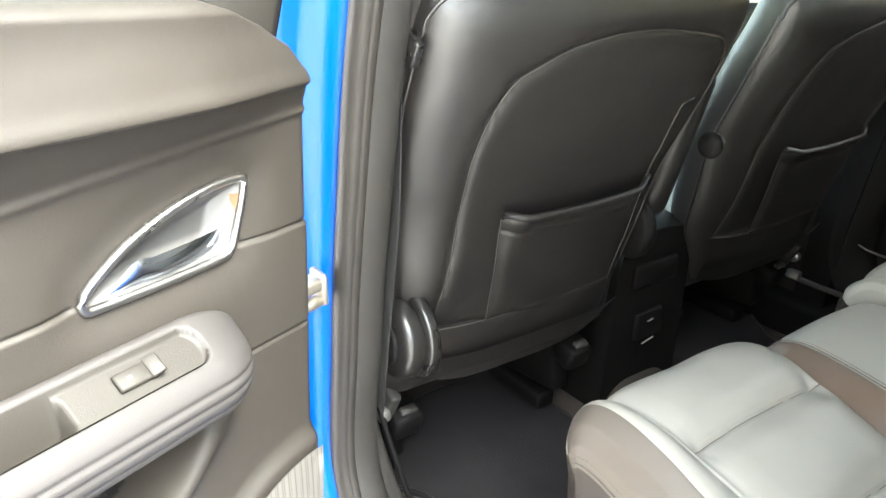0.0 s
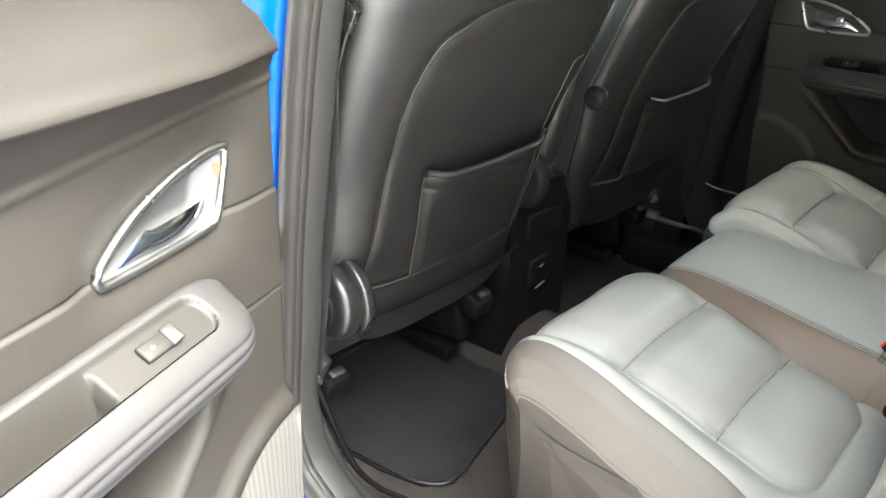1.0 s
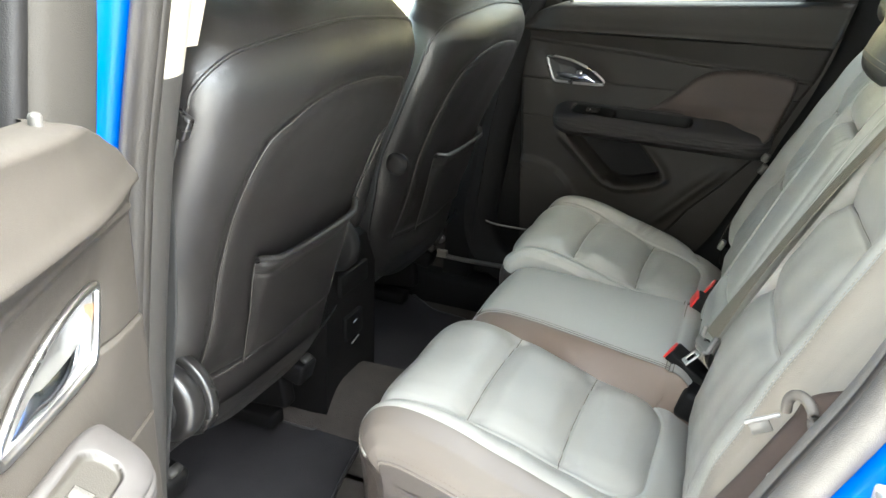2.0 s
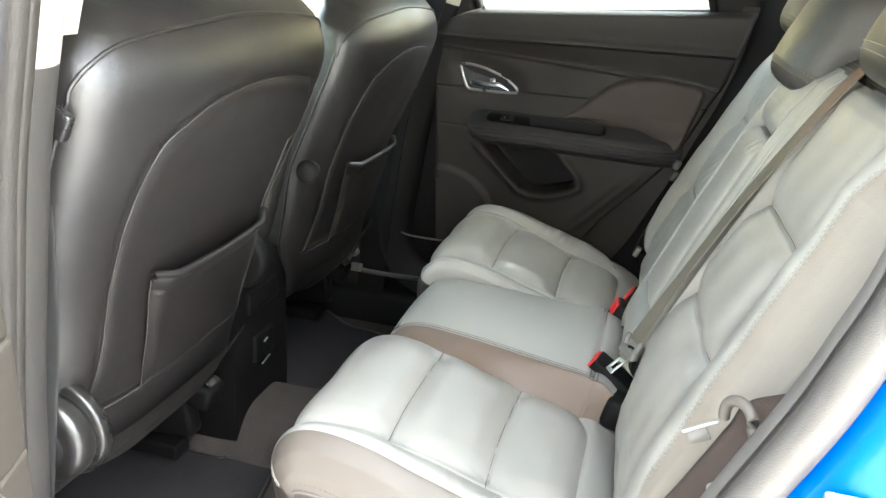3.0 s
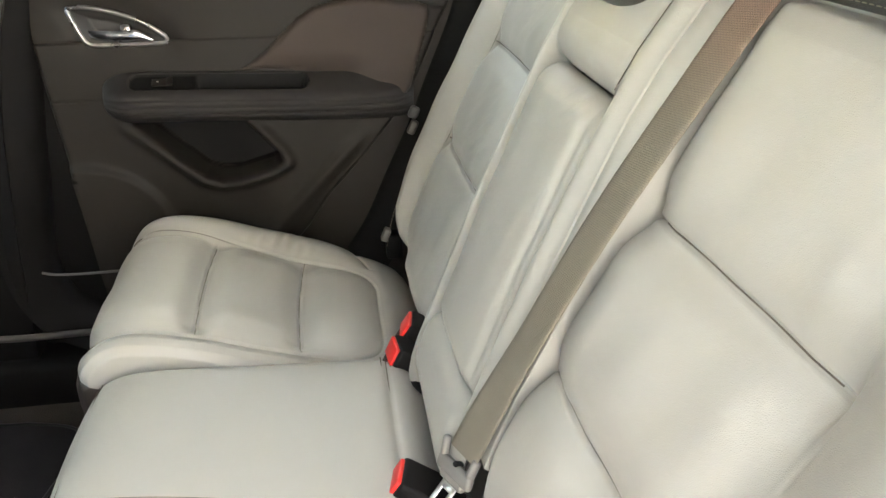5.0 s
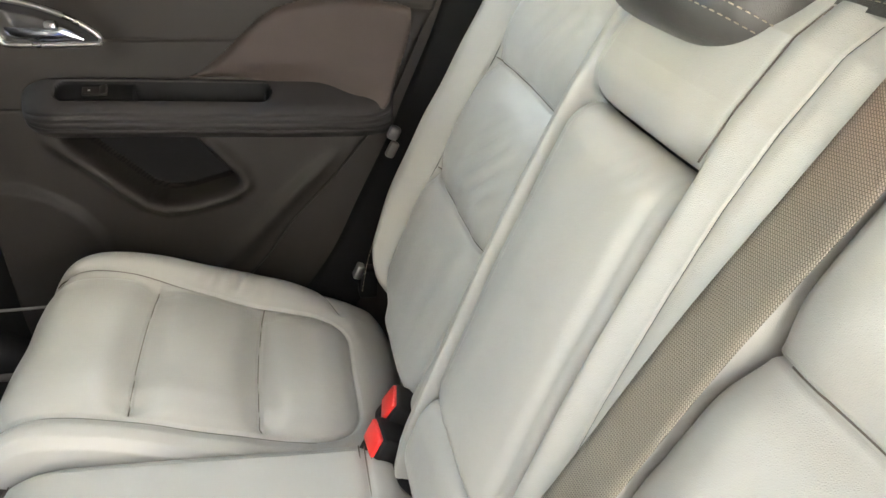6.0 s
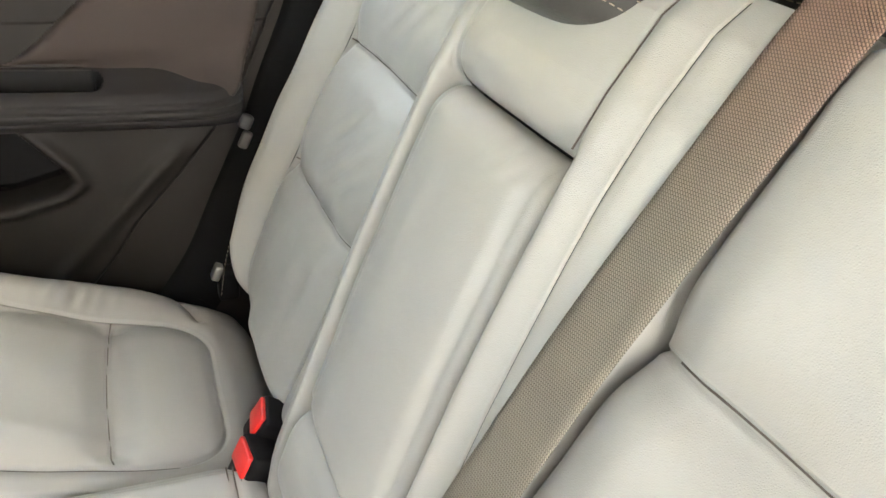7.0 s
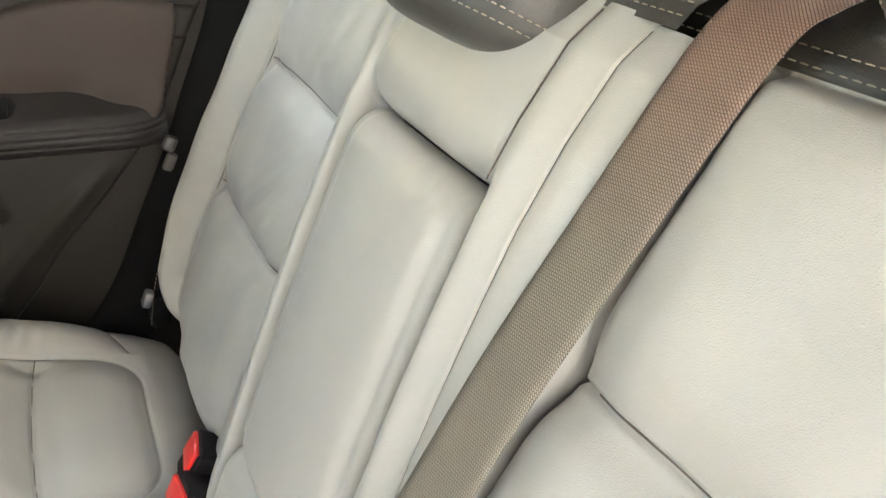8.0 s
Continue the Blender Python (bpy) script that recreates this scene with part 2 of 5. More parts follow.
    ring = p[None] + radius * (np.cos(ang)[:, None, None] * side[None] + flat * np.sin(ang)[:, None, None] * over[None])
    return grid("cord", ring, close_u=True)


def stitch_mesh(points, length=0.006, gap=0.004, radius=0.0009):
    """A row of short raised thread stitches along points."""
    p = np.array(points, float)
    run = np.r_[0, np.cumsum(np.linalg.norm(np.diff(p, axis=0), axis=1))]
    verts, faces, s = [], [], 0.0
    while s + length < run[-1]:
        ends = [np.array([np.interp(v, run, p[:, k]) for k in range(3)]) for v in (s, s + length)]
        way = ends[1] - ends[0]
        way /= np.linalg.norm(way) + 1e-12
        side = np.cross(way, (0.1, 0.2, 0.97))
        side /= np.linalg.norm(side) + 1e-12
        over = np.cross(side, way)
        base = len(verts)
        mid = (ends[0] + ends[1]) / 2 + over * radius * 0.15
        for c, r in ((ends[0] - over * radius * 0.1, 0.7), (mid, 1.0), (ends[1] - over * radius * 0.1, 0.7)):
            for k in range(6):
                a = k * math.pi / 3
                verts.append(c + radius * r * (math.cos(a) * side + math.sin(a) * over))
        for ring in range(2):
            for k in range(6):
                i, j = base + ring * 6 + k, base + ring * 6 + (k + 1) % 6
                faces.append((i, j, j + 6, i + 6))
        faces.append(tuple(base + k for k in range(5, -1, -1)))
        faces.append(tuple(base + 12 + k for k in range(6)))
        s += length + gap
    return mesh_of("stitches", verts, faces)


def sm(a, b, v):
    t = np.clip((v - a) / (b - a), 0, 1)
    return t * t * (3 - 2 * t)


def groove(d, sharp=0.003, broad=0.005, ws=0.0028, wb=0.014):
    return -sharp * np.exp(-((d / ws) ** 2)) - broad * np.exp(-((d / wb) ** 2))


def sd_box(x, y, cx, cy, hx, hy, r):
    """Signed distance to a rounded rectangle."""
    qx, qy = np.abs(x - cx) - hx + r, np.abs(y - cy) - hy + r
    return np.hypot(np.maximum(qx, 0), np.maximum(qy, 0)) + np.minimum(np.maximum(qx, qy), 0) - r


class Profile:
    """A line in the y-z plane by its length, with its outward normal."""

    def __init__(self, points):
        p = smooth_path(points, 0.002)
        self.run = np.r_[0, np.cumsum(np.linalg.norm(np.diff(p, axis=0), axis=1))]
        self.y, self.z = p.T
        t = np.gradient(p, axis=0)
        t /= np.linalg.norm(t, axis=1)[:, None]
        self.ny, self.nz = -t[:, 1], t[:, 0]
        self.length = self.run[-1]

    def at(self, x, l, h, dz=0.0):
        return np.stack([x, np.interp(l, self.run, self.y) + h * np.interp(l, self.run, self.ny),
                         np.interp(l, self.run, self.z) + h * np.interp(l, self.run, self.nz) + dz], -1)

    def l_of_y(self, y):
        top = int(np.argmax(self.y))
        return float(np.interp(y, self.y[:top], self.run[:top]))


def across(pairs, step=0.002):
    """Even steps along a polyline of (x, drop)."""
    p = np.array(pairs, float)
    run = np.r_[0, np.cumsum(np.hypot(*np.diff(p, axis=0).T))]
    at = np.linspace(0, run[-1], int(run[-1] / step) + 1)
    return np.interp(at, run, p[:, 0]), np.interp(at, run, p[:, 1])

# ---- ground and surroundings ----
def plain_box(name, lo, hi, mat, parent=None, bevel=0.0, label="", kind=""):
    lo, hi = Vector(lo), Vector(hi)
    return part(name, rbox(hi - lo, bevel, 2, Matrix.Translation((lo + hi) / 2)), mat, parent, label, kind)


ground_verts = [(-2000, -2000, 0), (2000, -2000, 0), (2000, 2000, 0), (-2000, 2000, 0)]
# ground out of view; its pale tone is chosen to bounce light upward
ground = part("ground", mesh_of("ground", ground_verts, [(0, 1, 2, 3)], False), CONCRETE)
tagged(ground, "unseen concrete ground, made pale to bounce light into the car", "ground", kind="structure")
wall = plain_box("wall_east", (7.0, -14, 0), (7.3, 16, 4.2), RENDERED_WALL)
tagged(wall, "beige rendered boundary wall beside the car", "wall", kind="structure")


# wall out of view, added to cut sky light at the open door
wall_w = plain_box("unseen_wall_west", (-7.1, -14, 0), (-6.8, 16, 5.2), GREY_WALL)
tagged(wall_w, "unseen pale wall added to block sky and bounce light", "wall", kind="structure")


# ---- car shell ----
def sweep(path, profile):
    """Sweeps a profile of (outward in the y-z plane, x) along a path of (y, z)."""
    p = np.array(path, float)
    t = np.gradient(p, axis=0)
    t /= np.linalg.norm(t, axis=1)[:, None] + 1e-12
    out = np.stack([t[:, 1], -t[:, 0]], 1)
    prof = np.array(profile, float)
    pos = np.zeros((len(prof), len(p), 3))
    for i, (o, x) in enumerate(prof):
        pos[i, :, 0] = x
        pos[i, :, 1:] = p + o * out
    return pos


# outer line of the rear door's opening: down the centre pillar, along the sill and up the wheel arch
OPENING = smooth_path([(0.585, 1.50), (0.610, 1.40), (0.641, 1.29), (0.676, 1.165), (0.700, 1.05), (0.728, 0.90), (0.743, 0.79), (0.757, 0.70), (0.760, 0.62), (0.738, 0.555), (0.700, 0.522),
                       (0.63, 0.490), (0.54, 0.472), (0.42, 0.465), (0.31, 0.485), (0.215, 0.55), (0.13, 0.66), (0.072, 0.78), (0.025, 0.88), (-0.005, 0.956), (-0.040, 1.041), (-0.057, 1.092), (-0.078, 1.165), (-0.105, 1.32), (-0.12, 1.50)], 0.01)
REAR_START = int(np.argmax((OPENING[:, 0] < 0.16) & (OPENING[:, 1] > 0.6)))
BEIGE_END = int(np.argmax(OPENING[:, 1] < 1.252)) + 1


def body_side(side):
    """Painted flange, rubber seal and inner trim round one rear door opening; side is -1 (left) or 1."""
    frame_thing = thing("car_body_side", "bright blue painted car body round the rear door opening, with rubber seal", "car body", kind="structure")
    s = side
    def lay(name, prof, mat, label="", path=OPENING):
        pos = sweep(path, [(o, s * x) for o, x in prof])
        return part(name, grid(name, pos, flip=side > 0), mat, frame_thing, label)
    # distances count inwards over the opening
    lay("painted_flange", [(0.004, 0.690), (-0.001, 0.701), (-0.004, 0.711), (-0.010, 0.719), (-0.022, 0.724), (-0.050, 0.728), (-0.062, 0.734), (-0.068, 0.744), (-0.080, 0.750), (-0.115, 0.754), (-0.130, 0.765), (-0.136, 0.776)], BLUE, "glossy bright blue door flange")
    ring = [(0.016 + 0.0165 * math.cos(a), 0.698 + 0.017 * math.sin(a)) for a in np.linspace(math.pi * 1.15, -math.pi * 0.15, 20)]
    lay("door_seal", ring, RUBBER, "grey rubber door seal", OPENING[:REAR_START + 1])
    # same rubber loop; near stretch is paler to carry the sky's glare
    lay("rear_seal", ring, PILLAR_GREY if side < 0 else RUBBER, "rear pillar seal, the near one lightened for sky glare", OPENING[REAR_START:])
    lip = [(0.031 + 0.0035 * math.cos(a), 0.694 + 0.006 * math.sin(a)) for a in np.linspace(math.pi * 1.0, -math.pi * 0.5, 10)]
    lay("seal_lip", lip, RUBBER)
    inner = [(0.0325, 0.692), (0.034, 0.684), (0.033, 0.670), (0.029, 0.657), (0.018, 0.646), (-0.010, 0.634), (-0.050, 0.622)]
    # far-side trim takes a black copy, its shade put into the colour
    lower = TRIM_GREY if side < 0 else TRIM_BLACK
    lay("opening_trim", inner, lower, "grey plastic opening trim, far side darkened as shaded", OPENING[BEIGE_END - 1:REAR_START + 1])
    # near trim gets a paler colour to make up for weak light
    lay("rear_trim", inner, PILLAR_LIGHT if side < 0 else lower, "rear pillar trim, lightened near side, darkened far side", OPENING[REAR_START:])
    lay("upper_trim", inner, TRIM_LIGHT, "light beige upper pillar trim", OPENING[:BEIGE_END])
    return frame_thing


left_side = body_side(-1)
right_side = body_side(1)

shell = thing("car_shell", "closed shell of the compact car with roof, floor and pillars", "car body", kind="structure")


def slab(name, pts, x0, x1, mat, label=""):
    """A y-z outline pulled along x."""
    n = len(pts)
    verts = [(x0, y, z) for y, z in pts] + [(x1, y, z) for y, z in pts]
    faces = [tuple(range(n))[::-1], tuple(range(n, 2 * n))] + [(i, (i + 1) % n, n + (i + 1) % n, n + i) for i in range(n)]
    return part(name, mesh_of(name, verts, faces, False), mat, shell, label)


# floor pan, tunnel, rear well
plain_box("floor_pan", (-0.70, -1.2, 0.30), (0.70, 2.2, 0.360), CARPET, shell, 0.0, "dark brown carpeted floor")
tunnel = np.array([[(x, y, 0.36 + 0.10 * math.exp(-((x - 0.03) / 0.11) ** 4) * (0.85 + 0.15 * math.sin(y * 3))) for y in np.linspace(0.40, 1.9, 40)] for x in np.linspace(-0.20, 0.26, 40)])
part("tunnel", grid("tunnel", tunnel), CARPET, shell, "carpeted centre tunnel")
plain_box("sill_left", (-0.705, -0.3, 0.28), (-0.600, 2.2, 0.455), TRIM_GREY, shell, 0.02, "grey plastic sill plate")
# far sill in black: the cabin's shade is in the colour
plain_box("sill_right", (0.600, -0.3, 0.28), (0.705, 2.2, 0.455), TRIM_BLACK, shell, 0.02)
plain_box("roof", (-0.62, -1.5, 1.585), (0.62, 1.30, 1.63), TRIM_LIGHT, shell, 0.015, "light grey cloth headliner")
plain_box("roof_skin", (-0.66, -1.52, 1.632), (0.66, 1.32, 1.662), BLUE, shell, 0.012, "blue painted roof")
plain_box("bonnet", (-0.80, 2.05, 0.98), (0.80, 2.95, 1.04), BLUE, shell, 0.02, "blue painted bonnet")
plain_box("front_end", (-0.84, 2.23, 0.30), (0.84, 2.98, 0.975), BLUE, shell, 0.05, "blue painted front end")
plain_box("rear_end", (-0.82, -1.62, 0.30), (0.82, -1.525, 1.04), BLUE, shell, 0.03, "blue painted tailgate")
for wx in (-0.76, 0.76):
    for wy in (-0.55, 2.0):
        part("tyre", disc(0.33, 0.20, Matrix.Translation((wx, wy, 0.33)) @ Matrix.Rotation(math.pi / 2, 4, "Y"), 48, 0.03), RUBBER, shell, "black tyre")
plain_box("tailgate", (-0.70, -1.52, 0.30), (0.70, -1.47, 1.05), TRIM_BLACK, shell, 0.01)
plain_box("seat_pan", (-0.62, -0.30, 0.36), (0.62, 0.052, 0.672), CARPET, shell, 0.01, "carpeted seat pan behind the bench")
plain_box("load_floor", (-0.68, -1.48, 0.50), (0.68, -0.30, 0.56), CARPET, shell, 0.01)
plain_box("firewall", (-0.72, 2.15, 0.30), (0.72, 2.22, 1.05), TRIM_BLACK, shell, 0.01)
for s in (-1, 1):
    # pillars and closed quarter behind the doors, front door inner panels
    slab("rear_quarter", [(-1.5, 0.3), (-0.20, 0.3), (-0.12, 0.42), (-0.22, 0.86), (-0.30, 1.17), (-1.5, 1.12)], s * 0.66, s * 0.82, BLUE)
    # near arch panel is black to paint the shaded gap by the belt
    slab("arch_panel", [(0.46, 0.44), (0.34, 0.585), (0.235, 0.735), (0.100, 0.895), (0.025, 1.07), (-0.035, 1.28), (-0.32, 1.28), (-0.32, 0.44)] if s > 0 else [(0.36, 0.44), (0.24, 0.585), (0.125, 0.735), (0.010, 0.895), (-0.060, 1.07), (-0.12, 1.28), (-0.32, 1.28), (-0.32, 0.44)], s * (0.658 if s > 0 else 0.650), s * 0.690, TRIM_BLACK if s < 0 else DOOR_PLASTIC, "moulded wheel arch panel, near one blackened as shaded gap")
    slab("rear_pillar", [(-0.16, 1.15), (-0.19, 1.60), (-0.38, 1.60), (-0.36, 1.10)], s * 0.62, s * 0.74, TRIM_GREY)
    slab("tail_pillar", [(-1.5, 1.05), (-1.40, 1.60), (-1.22, 1.60), (-1.28, 1.05)], s * 0.60, s * 0.72, TRIM_GREY)
    slab("roof_rail", [(-1.5, 1.54), (-1.5, 1.64), (1.32, 1.64), (1.30, 1.54)], s * 0.58, s * 0.72, TRIM_LIGHT)
    slab("screen_pillar", [(1.25, 1.60), (1.36, 1.60), (2.12, 1.08), (1.98, 1.05)], s * 0.60, s * 0.70, TRIM_LIGHT)
    slab("centre_pillar_trim", [(0.640, 1.262), (0.590, 1.40), (0.555, 1.56), (0.70, 1.56), (0.735, 1.262)], s * 0.615, s * 0.69, TRIM_LIGHT, "light beige upper pillar trim")
    # far lower pillar trim is the same part in a shaded black copy
    slab("centre_pillar_lower", [(0.80, 0.40), (0.775, 0.70), (0.748, 0.90), (0.722, 1.03), (0.650, 1.258), (0.74, 1.258), (0.84, 0.90), (0.88, 0.40)], s * 0.625, s * 0.695, TRIM_GREY if s < 0 else TRIM_BLACK, "grey lower pillar trim, far one darkened as shaded")
    slab("pillar_core", [(0.630, 0.40), (0.672, 1.24), (0.80, 1.24), (0.86, 0.40)] if s > 0 else [(0.80, 0.40), (0.78, 1.0), (0.70, 1.24), (0.76, 1.24), (0.86, 0.40)], s * (0.636 if s < 0 else 0.676), s * 0.72, TRIM_BLACK)
    slab("front_door", [(0.80, 0.36), (0.77, 1.16), (1.98, 1.10), (1.96, 0.36)], s * 0.655, s * 0.72, DOOR_PLASTIC)
    if s > 0:
        slab("front_door_skin", [(0.80, 0.30), (0.76, 1.16), (2.05, 1.08), (2.00, 0.30)], s * 0.74, s * 0.84, BLUE)
    if s > 0:
        slab("front_window_rail", [(0.77, 1.161), (0.77, 1.185), (1.98, 1.12), (1.98, 1.101)], s * 0.74, s * 0.835, CHROME)
    slab("front_window_post", [(0.745, 1.18), (0.70, 1.56), (0.735, 1.56), (0.785, 1.18)], s * 0.70, s * 0.735, TRIM_BLACK)


def pane(name, corners, parent):
    """A thin sheet of glass with four corners."""
    c = [Vector(p) for p in corners]
    n = (c[1] - c[0]).cross(c[3] - c[0]).normalized() * 0.004
    ob = part(name, mesh_of(name, c + [p + n for p in c], [(0, 3, 2, 1), (4, 5, 6, 7)] + [(i, (i + 1) % 4, 4 + (i + 1) % 4, 4 + i) for i in range(4)], False), GLASS, parent)
    ob.visible_shadow = False
    return ob


for s in (-1, 1):
    pane("front_side_glass", [(s * 0.71, 0.77, 1.17), (s * 0.71, 1.98, 1.10), (s * 0.64, 1.30, 1.57), (s * 0.64, 0.73, 1.57)], shell)
pane("windscreen", [(-0.62, 1.98, 1.07), (0.62, 1.98, 1.07), (0.58, 1.30, 1.57), (-0.58, 1.30, 1.57)], shell)
pane("rear_screen", [(0.60, -1.49, 1.05), (-0.60, -1.49, 1.05), (-0.56, -1.40, 1.57), (0.56, -1.40, 1.57)], shell)

# outside of the closed front door, seen through the open door's glass
plain_box("front_door_skin", (-0.776, 0.780, 0.42), (-0.735, 1.95, 1.2165), BLUE, shell, 0.010, "blue painted front door skin")
plain_box("belt_moulding", (-0.784, 0.780, 1.2185), (-0.757, 1.95, 1.2365), CHROME, shell, 0.004, "bright metal belt moulding")
front_glass = plain_box("front_window", (-0.766, 0.79, 1.2380), (-0.761, 1.80, 1.56), GLASS, shell, 0.0, "clear front door glass")
front_glass.visible_shadow = False

# ---- rear bench ----
bench = thing("rear_bench_seat", "grey leather rear bench seat with stitched panels and split folding backrest", "car seat")
OUTER = Profile([(0.070, 0.600), (0.090, 0.650), (0.125, 0.677), (0.155, 0.690), (0.255, 0.714), (0.388, 0.758), (0.450, 0.771), (0.495, 0.768), (0.524, 0.748), (0.541, 0.715), (0.544, 0.66), (0.532, 0.55), (0.505, 0.44), (0.49, 0.362)])
MIDDLE = Profile([(0.070, 0.62), (0.092, 0.690), (0.118, 0.728), (0.150, 0.744), (0.22, 0.748), (0.30, 0.752), (0.40, 0.757), (0.455, 0.757), (0.488, 0.747), (0.508, 0.725), (0.516, 0.69), (0.514, 0.60), (0.50, 0.48), (0.485, 0.362)])
SEAM_1, SEAM_2 = OUTER.l_of_y(0.255), OUTER.l_of_y(0.388)
PIPE_L = OUTER.l_of_y(0.5385) + 0.004
INS_A, INS_B = OUTER.l_of_y(0.142), PIPE_L


def outer_height(a, l, crease):
    """Relief of an outer cushion at a, the distance from the car's middle."""
    taper = 0.5 * (0.425 + 0.035 * sm(SEAM_1, INS_B, l))
    cx, hx = 0.165 + (taper - 0.0825), taper - 0.0825
    d = sd_box(a, l, cx, (INS_A + INS_B) / 2, hx, (INS_B - INS_A) / 2, 0.06)
    inside = sm(0.0, 0.014, -d)
    h = groove(d, 0.0042, 0.0055, 0.0022, 0.013)
    h += 0.007 * sm(0.0, 0.05, -d)
    for at, k in ((SEAM_1, 1.0), (SEAM_2, 1.0)):
        bow = at + 0.006 * np.cos((a - cx) / hx * 1.4)
        h += groove(l - bow, 0.0055, 0.0130, 0.0020, 0.022) * sm(0.0, 0.026, -d) * k
    rise = np.exp(-(((a - 0.480) / 0.040) ** 2)) * sm(0.11, 0.23, l) * (1 - 0.75 * sm(INS_B - 0.13, INS_B + 0.03, l))
    h += 0.025 * rise * (1 - inside)
    # gathered leather on the bolster
    win = np.exp(-(((a - 0.458) / 0.017) ** 2)) * np.exp(-(((l - SEAM_1 - 0.045) / 0.040) ** 2))
    h += crease * win * (np.sin(l * 300 + a * 60) + 0.5 * np.sin(l * 173))
    # short cross seam at the rear of the bolster
    h += groove((l - INS_A - 0.008) * 0.9 - (a - 0.43) * 0.35, 0.003, 0.003, 0.002, 0.008) * sm(0.0, 0.01, a - 0.425) * sm(0.515, 0.495, a) * (1 - inside)
    h += groove(l - PIPE_L, 0.002, 0.0025, 0.0018, 0.008)
    h += 0.0011 * np.sin(a * 47 + l * 23) * np.sin(l * 41 - a * 12)
    return h


def outer_pad(side, dz):
    if side > 0:
        edge = [(0.128, -0.10), (0.126, -0.05), (0.129, -0.018), (0.137, -0.007), (0.150, -0.002), (0.165, 0.0)]
    else:
        edge = [(0.150, -0.08), (0.156, -0.03), (0.163, -0.010), (0.172, -0.001)]
    edge += [(0.43, 0.0), (0.460, -0.0035), (0.485, -0.010), (0.504, -0.020), (0.518, -0.036), (0.527, -0.060), (0.532, -0.10), (0.528, -0.22)]
    a, drop = across(edge, 0.0018)
    l = np.linspace(0, OUTER.length, 480)
    ag, lg = np.meshgrid(a, l, indexing="ij")
    h = outer_height(ag, lg, 0.0026 if side > 0 else 0.0005) + drop[:, None]
    # the corners of the front are rounded inwards
    corner = sm(0.40, 0.54, ag) * sm(INS_B - 0.10, INS_B + 0.06, lg)
    pos = OUTER.at(side * ag, lg, h - 0.028 * corner**2, dz)
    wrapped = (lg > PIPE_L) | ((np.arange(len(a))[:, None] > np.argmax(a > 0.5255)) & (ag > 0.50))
    # outer band in a darker brown that offsets the strong door light
    bolster = ~wrapped & (ag > 0.483)
    part("cushion_pad", grid_where("cushion_pad", pos, ~wrapped & ~bolster, side < 0), LEATHER, bench, "grey leather outer cushion with three stitched panels")
    part("cushion_bolster", grid_where("cushion_bolster", pos, bolster, side < 0), BOLSTER_LEATHER, bench, "brown leather outer edge of the cushion, darkened against door light")
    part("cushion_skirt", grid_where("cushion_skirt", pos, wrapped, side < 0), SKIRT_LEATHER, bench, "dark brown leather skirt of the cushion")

    def on(av, lv, up=0.0015):
        av, lv = np.array(av, float), np.array(lv, float)
        c = sm(0.40, 0.54, av) * sm(INS_B - 0.10, INS_B + 0.06, lv)
        base = np.interp(av, [e[0] for e in edge], [e[1] for e in edge])
        return OUTER.at(side * av, lv, outer_height(av, lv, 0.0) + base - 0.028 * c**2 + up, dz)
    return on


on_left, on_right = outer_pad(-1, -0.003), outer_pad(1, 0.014)

# dark seam threads sunk in the grooves of the outer cushions
for on in (on_left, on_right):
    av = np.linspace(0.170, 0.424, 70)
    for at in (SEAM_1, SEAM_2):
        part("seam", tube(on(av, at + 0.006 * np.cos((av - 0.2965) / 0.1315 * 1.4), 0.0002), 0.0009, 6), THREAD_DARK, bench, "dark seam line")
    lv = np.linspace(INS_A + 0.055, INS_B - 0.03, 120)
    part("seam", tube(on(np.full(120, 0.165), lv, 0.0002), 0.0009, 6), THREAD_DARK, bench)
    part("seam", tube(on(0.425 + 0.035 * sm(SEAM_1, INS_B, lv), lv, 0.0002), 0.0009, 6), THREAD_DARK, bench)

av = np.linspace(0.432, 0.505, 40)
part("seam", tube(on_right(av, INS_A + 0.008 + (av - 0.43) * 0.39, 0.0004), 0.0010, 6), THREAD_DARK, bench, "dark cross seam behind the bolster")

# middle cushion
def mid_edge(l):
    return -0.165 + 0.060 * sm(0.02, MIDDLE.l_of_y(0.47), l)


def mid_low(l):
    y = np.interp(l, MIDDLE.run, MIDDLE.y)
    z = np.interp(l, MIDDLE.run, MIDDLE.z)
    target = np.interp(y, [0.07, 0.142, 0.255, 0.388, 0.46, 0.53], [0.59, 0.670, 0.695, 0.742, 0.748, 0.70])
    return np.where(l < MIDDLE.l_of_y(0.49), np.minimum(target - z, -0.006), -0.012)


ml = np.linspace(0, MIDDLE.length, 260)
cols = []
for u in np.linspace(0, 1, 40):
    x = -0.186 + (mid_edge(ml) + 0.186) * u
    cols.append((x, mid_low(ml) * (1 - sm(0, 1, u)) - 0.02 * (1 - sm(0.0, 0.08, u)) + groove((u - 1) * 0.06, 0.002, 0.0015, 0.002, 0.006)))
for u in np.linspace(0.02, 1, 80):
    x = mid_edge(ml) + (0.118 - mid_edge(ml)) * u
    cols.append((x, 0.004 * np.sin(np.pi * u) + groove((1 - u) * 0.26 - 0.006, 0.001, 0.001) + groove(u * 0.26, 0.002, 0.0015, 0.002, 0.006) - 0.006 * sm(0.95, 1.0, u) + 0 * ml))
for x, d in ((0.122, -0.012), (0.1245, -0.024), (0.125, -0.05), (0.123, -0.09)):
    cols.append((x + 0 * ml, d + 0 * ml))
mx = np.array([c[0] for c in cols])
mh = np.array([c[1] for c in cols])
lg = np.broadcast_to(ml, mx.shape)
